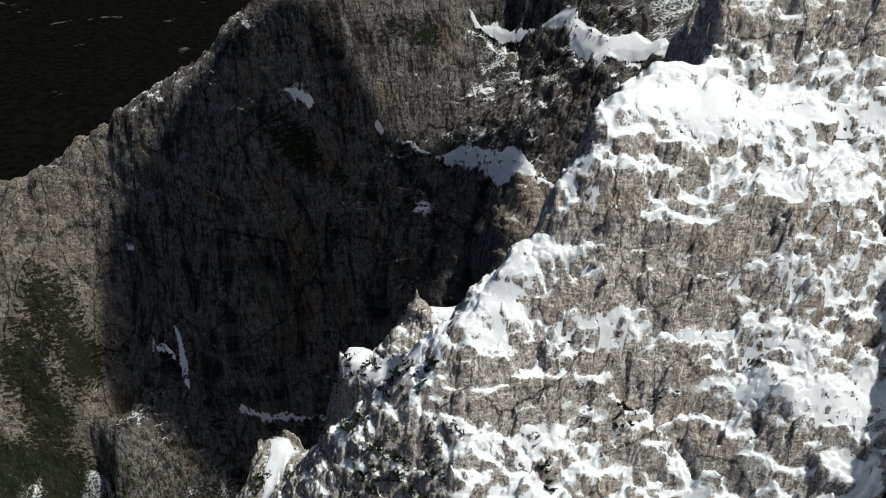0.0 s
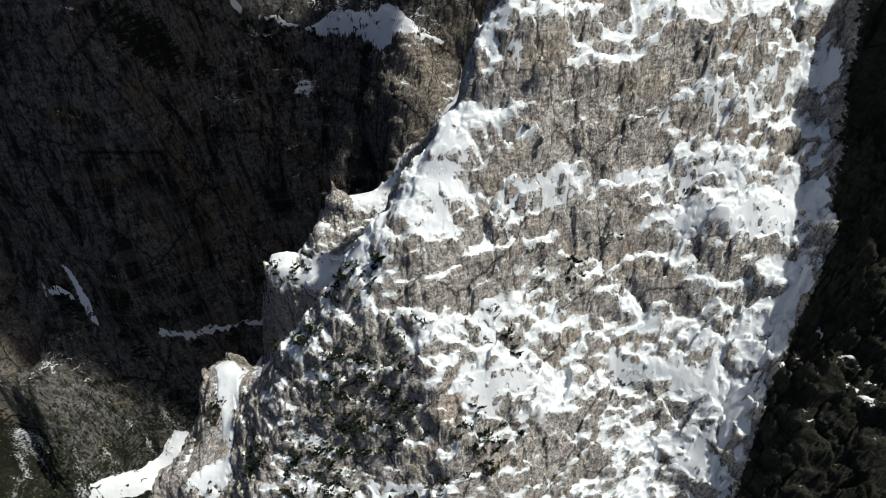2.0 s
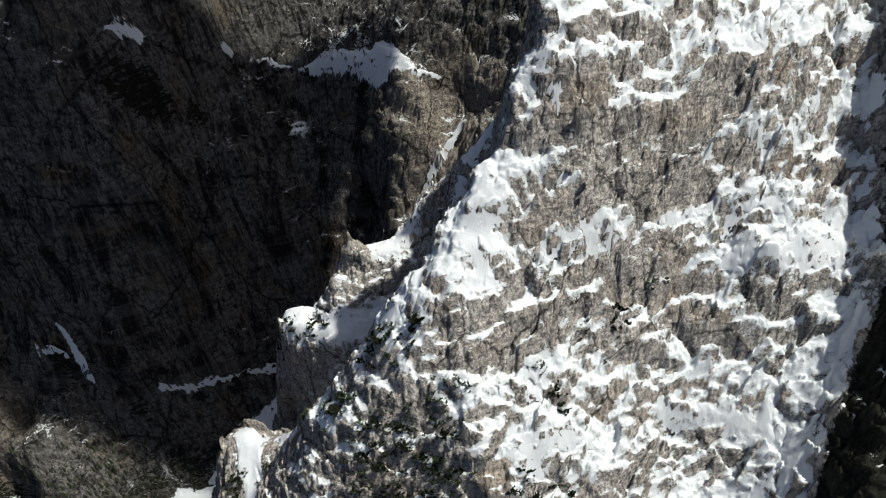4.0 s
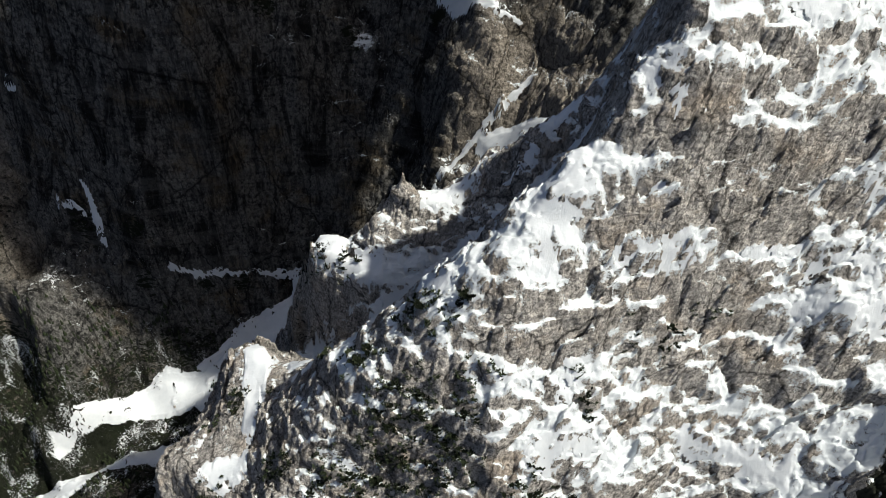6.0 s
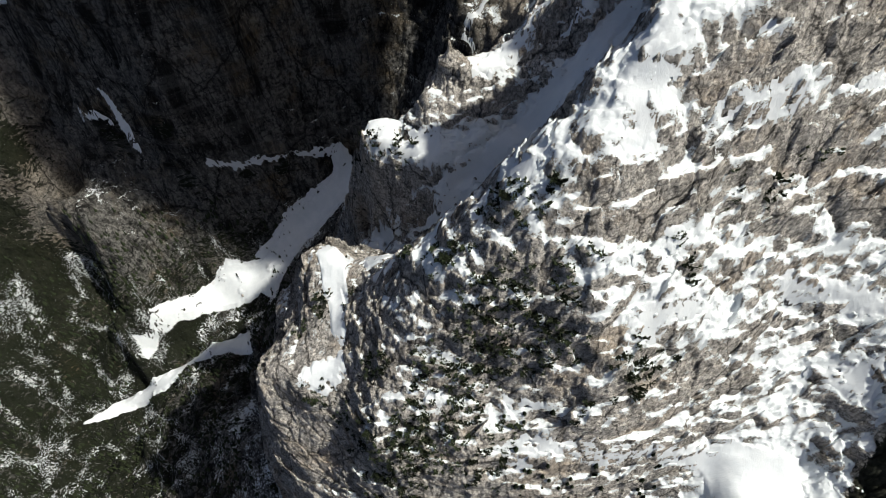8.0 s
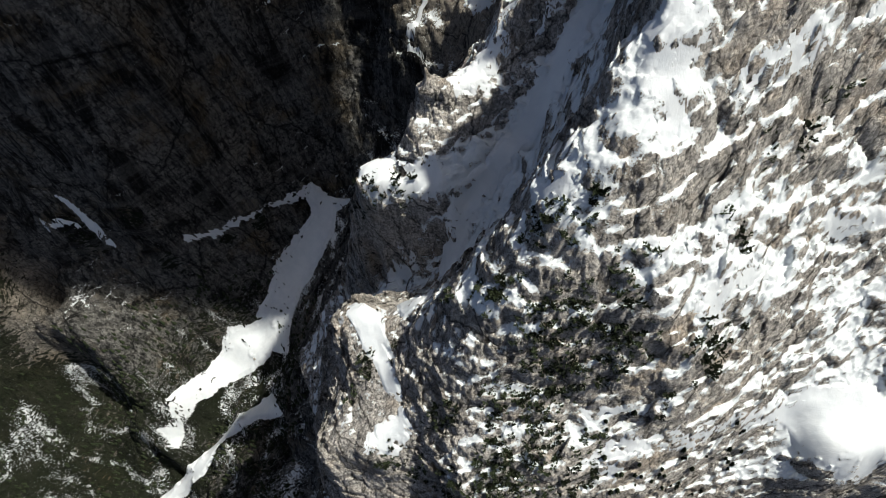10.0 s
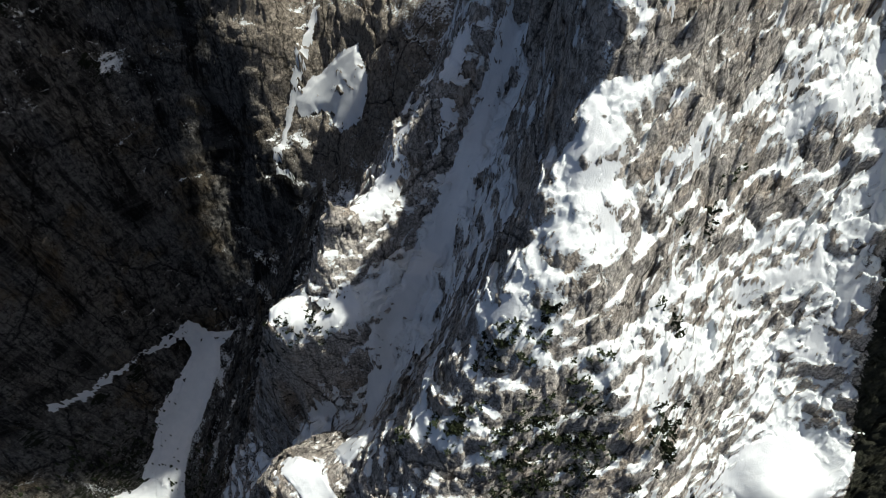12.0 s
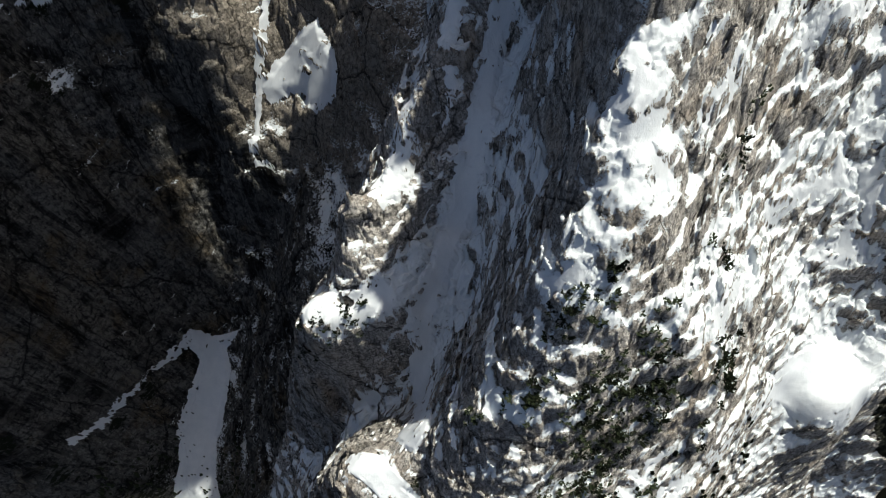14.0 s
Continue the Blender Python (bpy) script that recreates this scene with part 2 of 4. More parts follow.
def snowed(z, score, deep):
    """Heights with the hollows of the snowy places filled."""
    full = blurred(blurred(z, 2), 1)
    m = np.clip(score / 0.35, 0, 1)
    return z + m * (np.maximum(full, z) - z + deep)


def store(me, name, values):
    at = me.attributes.new(name, "FLOAT", "POINT")
    values = np.asarray(values, np.float32).ravel()
    if len(values) != len(me.vertices):
        values = values[USED[me.name]]
    at.data.foreach_set("value", values)


def shade_smooth(me):
    me.polygons.foreach_set("use_smooth", np.ones(len(me.polygons), dtype=bool))


# ---- materials ----
def tree(name):
    m = bpy.data.materials.new(name)
    m.use_nodes = True
    nt = m.node_tree
    return m, nt, nt.nodes["Principled BSDF"]


def link(nt, a, b):
    nt.links.new(a, b)


def noise_at(nt, scale, detail=6.0, stretch=(1, 1, 1), rough=0.55, warp=0.0):
    co = nt.nodes.new("ShaderNodeTexCoord")
    mp = nt.nodes.new("ShaderNodeMapping")
    mp.inputs["Scale"].default_value = stretch
    no = nt.nodes.new("ShaderNodeTexNoise")
    no.inputs["Scale"].default_value = scale
    no.inputs["Detail"].default_value = detail
    no.inputs["Roughness"].default_value = rough
    no.inputs["Distortion"].default_value = warp
    link(nt, co.outputs["Object"], mp.inputs[0])
    link(nt, mp.outputs[0], no.inputs["Vector"])
    return no.outputs[0]


def ramp(nt, value, stops):
    r = nt.nodes.new("ShaderNodeValToRGB")
    e = r.color_ramp.elements
    while len(e) < len(stops):
        e.new(0.5)
    for k, (p, c) in enumerate(stops):
        e[k].position = p
        e[k].color = (c, c, c, 1) if isinstance(c, (int, float)) else (*c, 1)
    link(nt, value, r.inputs[0])
    return r.outputs[0]


def mixed(nt, fac, a, b, mode="MIX"):
    m = nt.nodes.new("ShaderNodeMix")
    m.data_type, m.blend_type = "RGBA", mode
    for socket, value in ((m.inputs[0], fac), (m.inputs[6], a), (m.inputs[7], b)):
        if isinstance(value, (int, float)):
            socket.default_value = value
        elif isinstance(value, tuple):
            socket.default_value = (*value, 1)
        else:
            link(nt, value, socket)
    return m.outputs[2]


def maths(nt, op, a, b=0.0):
    m = nt.nodes.new("ShaderNodeMath")
    m.operation = op
    for socket, value in ((m.inputs[0], a), (m.inputs[1], b)):
        if isinstance(value, (int, float)):
            socket.default_value = value
        else:
            link(nt, value, socket)
    return m.outputs[0]


def attribute(nt, name):
    a = nt.nodes.new("ShaderNodeAttribute")
    a.attribute_name = name
    return a.outputs["Fac"]


SNOW_WHITE = (0.63, 0.66, 0.68)


def rock_material(name, dark, light, stain, size, plants_shade=(0.012, 0.015, 0.008), streaky=0.32, seeping=0.35, faults=0.03, stripes=0.5):
    """Limestone with streaks, stains, fine snow in its ledges (attribute snow), painted sunlight (attribute pale),
    green and painted shade (attribute plants_shade).
    """
    m, nt, b = tree(name)
    fine = noise_at(nt, 0.9 / size, 9, (1, 1, 0.65), 0.7)
    broad = noise_at(nt, 0.045 / size, 7, rough=0.6)
    streak = noise_at(nt, 0.45 / size, 5, (1, 1, streaky), 0.6, 0.4)
    grain = noise_at(nt, 0.28 / size, 6, (1, 1, 2.2), 0.6)
    tone = maths(nt, "ADD", maths(nt, "MULTIPLY", fine, 0.65), maths(nt, "MULTIPLY", grain, 0.35))
    cell = nt.nodes.new("ShaderNodeTexVoronoi")
    cell.feature = "DISTANCE_TO_EDGE"
    cell.inputs["Scale"].default_value = 0.33 / size
    place = nt.nodes.new("ShaderNodeTexCoord")
    shift = nt.nodes.new("ShaderNodeVectorMath")
    shift.operation = "ADD"
    lean = nt.nodes.new("ShaderNodeTexNoise")
    lean.inputs["Scale"].default_value = 0.35 / size
    lean.inputs["Detail"].default_value = 5
    grow = nt.nodes.new("ShaderNodeVectorMath")
    grow.operation = "SCALE"
    grow.inputs["Scale"].default_value = 4.0 * size
    link(nt, place.outputs["Object"], lean.inputs["Vector"])
    link(nt, lean.outputs["Color"], grow.inputs[0])
    link(nt, place.outputs["Object"], shift.inputs[0])
    link(nt, grow.outputs[0], shift.inputs[1])
    squash = nt.nodes.new("ShaderNodeMapping")
    squash.inputs["Scale"].default_value = (1, 1, 0.45)
    link(nt, shift.outputs[0], squash.inputs[0])
    link(nt, squash.outputs[0], cell.inputs["Vector"])
    crack = ramp(nt, cell.outputs["Distance"], [(0.0, 0.55), (0.06, 0.0)])
    fault = nt.nodes.new("ShaderNodeTexVoronoi")
    fault.feature = "DISTANCE_TO_EDGE"
    fault.inputs["Scale"].default_value = faults
    tilt = nt.nodes.new("ShaderNodeMapping")
    tilt.inputs["Rotation"].default_value = (0.3, 0.6, 0.4)
    tilt.inputs["Scale"].default_value = (1.3, 1, 0.5)
    link(nt, shift.outputs[0], tilt.inputs[0])
    link(nt, tilt.outputs[0], fault.inputs["Vector"])
    split = ramp(nt, fault.outputs["Distance"], [(0.0, 0.85), (0.022, 0.0)])
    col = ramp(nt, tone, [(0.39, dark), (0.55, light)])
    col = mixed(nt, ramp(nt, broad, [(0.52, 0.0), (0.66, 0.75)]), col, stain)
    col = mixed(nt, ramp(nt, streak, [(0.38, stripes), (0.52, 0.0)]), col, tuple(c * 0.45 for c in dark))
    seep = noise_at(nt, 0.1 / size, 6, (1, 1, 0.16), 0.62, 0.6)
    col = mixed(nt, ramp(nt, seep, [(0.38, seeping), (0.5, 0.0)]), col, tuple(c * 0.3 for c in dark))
    beds = noise_at(nt, 0.05 / size, 6, (0.35, 0.35, 3.0), 0.6, 0.3)
    col = mixed(nt, ramp(nt, beds, [(0.5, 0.0), (0.62, 0.3)]), col, light)
    # lighter copy of the rock, blended by attribute pale to stand for sunlight
    sunlit_rock = ramp(nt, tone, [(0.36, (0.09, 0.079, 0.067)), (0.56, (0.38, 0.335, 0.285))])
    col = mixed(nt, attribute(nt, "pale"), col, sunlit_rock)
    col = mixed(nt, crack, col, tuple(c * 0.3 for c in dark))
    col = mixed(nt, split, col, tuple(c * 0.2 for c in dark))
    green = maths(nt, "ADD", attribute(nt, "plants_shade"), maths(nt, "MULTIPLY", maths(nt, "SUBTRACT", grain, 0.5), 1.6))
    col = mixed(nt, ramp(nt, green, [(0.47, 0.0), (0.56, 0.95)]), col, plants_shade)
    flake = maths(nt, "MULTIPLY", maths(nt, "SUBTRACT", noise_at(nt, 1.0 / size, 8, (1, 1, 1.3), 0.75), 0.5), 3.2)
    snow = ramp(nt, maths(nt, "ADD", attribute(nt, "snow"), flake), [(0.49, 0.0), (0.53, 1.0)])
    col = mixed(nt, snow, col, SNOW_WHITE)
    link(nt, col, b.inputs["Base Color"])
    rough = mixed(nt, snow, (0.92, 0.92, 0.92), (0.65, 0.65, 0.65))
    link(nt, rough, b.inputs["Roughness"])
    b.inputs["Specular IOR Level"].default_value = 0.1
    bump = nt.nodes.new("ShaderNodeBump")
    bump.inputs["Distance"].default_value = 2.2 * size
    bump.inputs["Strength"].default_value = 1.0
    rocky = maths(nt, "ADD", maths(nt, "MULTIPLY", fine, 1.0), maths(nt, "ADD", grain, maths(nt, "MULTIPLY", streak, 0.4)))
    link(nt, mixed(nt, snow, rocky, maths(nt, "ADD", maths(nt, "MULTIPLY", rocky, 0.12), 1.6)), bump.inputs["Height"])
    link(nt, bump.outputs[0], b.inputs["Normal"])
    return m


def snow_material():
    m, nt, b = tree("snow")
    soft = noise_at(nt, 0.12, 6, (1, 1, 1), 0.6, 0.5)
    fine = noise_at(nt, 1.6, 6, (1, 1, 0.5), 0.6)
    link(nt, mixed(nt, ramp(nt, soft, [(0.35, 0.0), (0.75, 1.0)]), (0.65, 0.67, 0.69), (0.57, 0.60, 0.63)), b.inputs["Base Color"])
    b.inputs["Roughness"].default_value = 0.7
    b.inputs["Specular IOR Level"].default_value = 0.2
    bump = nt.nodes.new("ShaderNodeBump")
    bump.inputs["Distance"].default_value = 0.5
    bump.inputs["Strength"].default_value = 0.35
    link(nt, maths(nt, "ADD", fine, maths(nt, "MULTIPLY", soft, 2.0)), bump.inputs["Height"])
    link(nt, bump.outputs[0], b.inputs["Normal"])
    return m


pale_rock = rock_material("pale_limestone", (0.13, 0.121, 0.114), (0.67, 0.625, 0.58), (0.54, 0.45, 0.365), 1.0)
# darkened copy that carries the wall's shade; the streaks are the rock's own
wall_rock = rock_material("shaded_limestone", (0.018, 0.018, 0.018), (0.2, 0.193, 0.182), (0.16, 0.12, 0.07), 2.2, streaky=0.07, seeping=0.9, faults=0.016, stripes=0.8)
snow_white = snow_material()
SNOW_COVER = 0.51

# ---- where plants grow and stones lie, in plan ----
SHRUBS = [(-77, 165, 14.9, 18), (-96, 161, 8.9, 10), (37, 165, 9.1, 6), (19, 164, 11.6, 10), (-20, 180, 9.8, 10), (-27, 190, 10.4, 22), (-37, 184, 13.5, 22), (-54, 172, 17.0, 35), (-75, 156, 12.9, 25), (-40, 150, 10.2, 22), (-94, 238, 11.1, 8), (-107, 197, 13.9, 8), (-93, 178, 8.2, 10)]
SHRUBS += [(2, 157, 4.6, 5), (24, 163, 7.7, 7), (42, 183, 4.4, 4), (77, 201, 5.3, 6), (-22, 212, 7.1, 10), (-7, 206, 3.8, 5), (-4, 180, 6.4, 8), (-14, 177, 9.1, 12), (-78, 194, 6.8, 8), (-39, 208, 5.9, 6), (-159, 395, 18.0, 8), (-55, 309, 10.9, 12), (-69, 323, 6.1, 4), (-44, 302, 5.5, 6)]
SPRUCES = [(1, 140, 16.6, 16), (33, 132, 12.2, 9), (-20, 143, 8.0, 8), (19, 127, 18.0, 12), (-17, 157, 16.2, 6)]
STONES_FAR = [(-299.1, 499.7, 5.5), (-257.2, 488.7, 2.2), (-266.0, 521.0, 1.8), (-315.9, 489.7, 1.5), (91.8, 560.6, 1.6), (97.5, 555.0, 1.2)]
STONES_NEAR = [(-51.9, 316.3, 1.3), (-47.6, 313.9, 1.0), (-65.0, 318.7, 1.0), (-13.1, 281.2, 1.2), (68.5, 314.4, 1.0), (59.6, 219.7, 1.6), (64.1, 216.0, 1.6)]

# ---- bare bands and snowy ledges of the face: across, height, half width, half height ----
BARE = [(55, 631, 6, 7), (69, 627, 10, 6), (106, 610, 14, 6), (99, 623, 18, 6), (126, 619, 12, 8), (81, 603, 12, 10), (100, 596, 16, 8), (64, 597, 16, 5), (44, 598, 6, 7), (6, 567, 6, 14), (11, 578, 12, 8), (28, 568, 12, 7), (41, 570, 7, 6), (15, 563, 20, 6), (103, 568, 10, 10)]
BARE += [(129, 565, 12, 5), (92, 535, 26, 8), (121, 524, 12, 8), (-21, 542, 18, 10), (-28, 507, 34, 8), (11, 514, 9, 8), (95, 481, 30, 8), (125, 472, 15, 9), (143, 593, 14, 4), (175, 584, 16, 3), (40, 478, 22, 12), (-50, 512, 16, 6), (-18, 489, 17, 6), (77, 462, 16, 8), (43, 534, 15, 2)]
WHITE = [(135, 609, 14, 4), (155, 604, 12, 7), (185, 604, 10, 8), (182, 589, 14, 4), (106, 584, 16, 4), (136, 578, 22, 4), (119, 556, 20, 4), (145, 556, 14, 6), (172, 563, 14, 6), (162, 534, 14, 6), (63, 588, 18, 4), (63, 581, 24, 6), (112, 602, 15, 2), (70, 529, 30, 4)]
WHITE += [(111, 520, 20, 5), (20, 549, 26, 4), (39, 544, 10, 6), (21, 528, 19, 6), (55, 507, 16, 4), (20, 510, 6, 12), (53, 496, 16, 6), (114, 461, 22, 5), (-43, 523, 16, 4), (-36, 492, 30, 6), (48, 618, 10, 6), (53, 606, 10, 2), (73, 584, 14, 4), (130, 506, 14, 4)]


def bands(x, z, spots):
    return sum(np.clip(1.5 - 1.2 * np.sqrt(((x - a) / r) ** 2 + ((z - b) / h) ** 2), 0, 1) for a, b, r, h in spots)


# ---- the near massif ----
nx, ny = np.meshgrid(np.arange(-190, 262, 0.55), np.arange(26, 372, 0.29))
n0 = near_relief(nx, ny)
slab = np.exp(-(((nx + 121) / 20) ** 2 + ((ny - 196) / 20) ** 4)) * (nx < -96)
hollow = np.exp(-(((nx - 84) / 19) ** 2 + ((ny - 114) / 24) ** 2) ** 2)
nz = weathered(nx, ny, n0, 1.0, 100, 0.9 * (1 - slab) * (1 - hollow), 1.4 * np.maximum(slab, hollow))
nz -= 9 * np.clip(-165 - nx, 0, None) + 16 * np.clip(42 - ny, 0, None) + 12 * np.clip(ny - 357, 0, None)
score = score_of_snow(nx, ny, nz, 1.0, 300)
score += 0.12 * np.clip((nx - 60) / 60, -0.8, 1) - 0.12 * np.clip((n0 - 560) / 50, -0.5, 1) - 0.15 * np.clip((480 - n0) / 40, 0, 1)
score -= 0.7 * np.clip((-5 - nx) / 30, 0, 1) * np.clip((290 - ny) / 10, 0, 1)
gully_x = np.interp(ny, (90, 112, 129, 150, 177, 205, 240), (100, 115, 128, 144, 174, 186, 196))
score -= 2.6 * np.clip((nx - gully_x - 3) / 6, 0, 1) * np.clip((256 - ny) / 10, 0, 1) + 0.7 * np.clip((n0 - 678) / 8, 0, 1)
score -= 1.8 * np.exp(-((nx + 17) ** 2 + (ny - 321) ** 2) / 260) + 1.2 * np.exp(-((nx - 30) ** 2 + (ny - 322) ** 2) / 200)
ripple = 3 * fbm(nx / 9, n0 / 7, 3, 333)
front = (ny < 262)
score += front * (1.0 * np.minimum(bands(nx, n0 + ripple, WHITE), 1) - 0.85 * np.minimum(bands(nx, n0 + ripple, BARE), 1) * np.where(nx < 0, 0.6, 1))
score += 0.45 * np.clip((ny - 252) / 8, 0, 1) * np.clip((300 - ny) / 8, 0, 1) * (nx < 110) * (nx > -45) - 1.0 * np.clip((ny - 296) / 8, 0, 1) * (nx < 75) - 3 * slab - 1.7 * np.clip((-62 - nx) / 12, 0, 1) * (ny > 185) * (ny < 290)
score -= 0.35 * np.clip((nx - gully_x + 16) / 8, 0, 1) * (ny > 165) * (ny < 250)
main = (ny < 262) & (nx > -60) & (nx < 150) & (n0 > 470)
score -= np.quantile(score[main], 1 - SNOW_COVER)
nz = snowed(nz, score, 0.2)
me = sheet("mountain_face", nx, ny, nz)
store(me, "snow", np.clip(0.5 + score * 0.75, -1, 2))
low = np.clip((470 - n0) / 60, 0, 1) * (nx < 60)
mats = sum(np.exp(-((nx - x) ** 2 + ((ny - y) * 1.3) ** 2) / (1.1 * r) ** 2) for x, y, r, n in SHRUBS + SPRUCES)
# the 0.95 term paints the shade of the slope right of the gully
store(me, "plants_shade", np.clip(0.05 + 0.2 * np.clip((-62 - nx) / 10, 0, 1) * (ny > 185) * (1 - slab) + 0.1 * low + 0.16 * np.clip(mats, 0, 1) + 0.95 * np.clip((nx - gully_x - 3) / 6, 0, 1) * np.clip((256 - ny) / 10, 0, 1), 0, 1))
me.materials.append(pale_rock)
tagged(new("mountain_face", me), "pale grey limestone face with snow on its ledges", "rock face", kind="structure")

# ---- the gorge and the dark wall behind it ----
SLOPE_PINES = [(-333, 588, 257, 27), (-351, 570, 221, 31), (-415, 627, 393, 27), (-476, 632, 288, 37), (-430, 611, 254, 31), (-508, 611, 201, 37), (-477, 590, 137, 34), (-523, 549, 82, 34), (-355, 576, 249, 24), (-321, 587, 206, 24), (-422, 607, 203, 27), (-330, 458, -23, 20), (-484, 550, 56, 31), (-520, 509, 33, 31)]
WALL_PINES = [(-165, 650, 487, 24), (-145, 655, 460, 24), (-281, 609, 499, 24), (-220, 622, 490, 17), (-32, 674, 381, 17), (4, 692, 429, 14), (46, 644, 436, 14), (-66, 704, 444, 15), (-114, 667, 431, 15), (-269, 601, 412, 15), (-15, 747, 555, 24), (-56, 734, 570, 20), (49, 773, 548, 20), (-265, 580, 212, 20), (-106, 576, 109, 12), (-168, 574, 125, 15), (-208, 572, 144, 12), (-266, 452, 5, 17), (-268, 570, 151, 15)]
fx, fy = np.meshgrid(np.concatenate([np.arange(-760, -520, 4), np.arange(-520, 190, 1.5), np.arange(190, 420, 6)]),
                     np.concatenate([np.arange(60, 300, 4), np.arange(300, 555, 1.5), np.arange(555, 735, 0.5), np.arange(735, 830, 1.5), np.arange(830, 1300, 8)]))
f0 = far_relief(fx, fy)
fz = weathered(fx, fy, f0, 2.2, 500, 0.7, 0.85)
fz += 9 * fbm(fx / 28, fy / 28, 5, 520) * np.clip((110 - f0) / 60, 0, 1) * np.clip((-170 - fx) / 40, 0, 1)
left = np.clip((-320 - fx) / 50, 0, 1)
fz = f0 + (fz - f0) * (1 - 0.2 * left) + 9 * left * fbm(fx / 26, fy / 26, 5, 560)
score = score_of_snow(fx, fy, fz, 2.2, 700)
wall = (fx > -350) & (fx < 80) & (f0 > 130) & (fy > 560) & (fy < 740)
score -= np.quantile(score[wall], 0.965)
score += 0.15 * np.clip((f0 - 430) / 70, 0, 1) - 1.5 * np.clip((-330 - fx) / 60, 0, 1) 
lowland = np.clip((120 - f0) / 60, 0, 1) * np.clip((-170 - fx) / 40, 0, 1)
score = score * (1 - lowland) + lowland * (1.5 * ridged(fx / 45, fy / 45, 4, 740) - 2.4)
me = sheet("gorge_wall", fx, fy, fz, ~((fx < -120) & (fy > 14 + np.interp(fx, (-760, -566, -367, -255, -187, -104), (820, 770, 710, 674, 680, 716)))))
store(me, "snow", np.clip(0.5 + score * 0.35, 0, 1))
left = np.clip((-330 - fx) / 60, 0, 1)
pines = sum(np.exp(-((fx - x) ** 2 + (fy - y) ** 2 + 0.6 * (f0 - z) ** 2) / r ** 2) for x, y, z, r in WALL_PINES + SLOPE_PINES)
store(me, "plants_shade", np.clip(0.05 + 0.17 * left + 0.45 * lowland + 0.6 * np.clip(pines, 0, 1), 0, 1))
# sunlight painted as paler rock: beside the upper snow and on the left
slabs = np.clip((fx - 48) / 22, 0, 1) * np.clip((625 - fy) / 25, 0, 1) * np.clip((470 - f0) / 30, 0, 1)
lit_buttress = 0.42 * np.clip((-375 - fx) / 45, 0, 1) * np.clip((fy - 470) / 30, 0, 1)
store(me, "pale", np.clip(np.maximum(slabs, lit_buttress) + 0.5 * fbm(fx / 25, f0 / 25, 4, 760) * (slabs + lit_buttress > 0.02), 0, 1))
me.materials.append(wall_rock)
tagged(new("gorge_wall", me), "streaked limestone wall above a snowy gorge, its shade in the dark colour", "rock wall", kind="structure")

# ---- added, unseen: ridge beside the face and its leaning horn, to shade the wall ----
px, py = np.meshgrid(np.linspace(200, 1250, 330), np.linspace(-250, 850, 330))
along = px * 0.342 + py * 0.940
away = px * 0.940 - py * 0.342
pz = np.interp(along, (-150, 100, 300, 340, 400, 520, 620, 760, 900), (300, 640, 1000, 1100, 1120, 1080, 1040, 900, 400))
pz = pz - np.where(away > 420, 1.6 * (away - 420), 1.9 * (420 - away)) + 9 * fbm(px / 50, py / 50, 5, 900)
keep = (pz > 380) & (px > 268 + 0.3 * np.abs(py - 250))
me = sheet("summit", px, py, np.maximum(pz, 370), keep)
n = len(me.vertices)
store(me, "snow", np.full(n, 0.3))
store(me, "plants_shade", np.zeros(n))
me.materials.append(pale_rock)
tagged(new("summit", me), "unseen grey limestone ridge added beside the face to shade the wall", "mountain", kind="structure")

# made-up blocker: its outline is shaped to set the shadow's edge
level, round_ = np.meshgrid(np.linspace(900, 1985, 160), np.linspace(0, 2 * math.pi, 161), indexing="ij")
left = np.interp(level, (900, 1100, 1235, 1400, 1740, 1840, 1985), (380, 396, 400, 412, 424, 436, 500))
right = np.interp(level, (900, 1130, 1240, 1345, 1352, 1450, 1590, 1880, 1985), (512, 516, 553, 602, 648, 668, 650, 606, 505))
wide = 6 + 22 * np.clip((1985 - level) / 300, 0, 1)
reach = (left + right) / 2 + (right - left) / 2 * np.sign(np.cos(round_)) * np.abs(np.cos(round_)) ** 0.6 + 5 * fbm(level / 40, round_ * 3, 4, 910)
deep = 420 + wide * np.sin(round_) + 4 * fbm(level / 40, round_ * 5, 4, 920)
me = sheet("horn", reach * 0.342 + deep * 0.940, reach * 0.940 - deep * 0.342, level + 90)
store(me, "snow", np.full(len(me.vertices), 0.3))
store(me, "plants_shade", np.zeros(len(me.vertices)))
me.materials.append(pale_rock)
tagged(new("horn", me), "unseen leaning limestone spire added to shade the wall", "mountain", kind="structure")

# ---- the valley far below ----
vx, vy = np.meshgrid(np.linspace(-9000, 9000, 180), np.linspace(-5000, 13000, 180))
vz = -230 + 25 * fbm(vx / 500, vy / 500, 4, 950) + 900 * np.clip((np.hypot(vx, vy - 500) - 4500) / 6000, 0, 1) ** 1.3 * (1 + fbm(vx / 1500, vy / 1500, 4, 960))
me = sheet("ground", vx, vy, vz)
forest, nt, b = tree("shaded_forest_floor")
woods = noise_at(nt, 0.004, 8, rough=0.62)
# woods coloured near black to hold the shade over the valley
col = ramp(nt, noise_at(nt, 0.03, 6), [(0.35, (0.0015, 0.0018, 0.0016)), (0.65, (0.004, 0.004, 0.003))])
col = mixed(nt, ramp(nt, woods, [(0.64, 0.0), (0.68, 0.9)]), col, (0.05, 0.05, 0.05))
link(nt, col, b.inputs["Base Color"])
b.inputs["Roughness"].default_value = 1.0
b.inputs["Specular IOR Level"].default_value = 0.0
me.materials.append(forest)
tagged(new("ground", me), "wooded valley floor with its shade in the colour and pale gravel clearings", "ground", kind="structure")

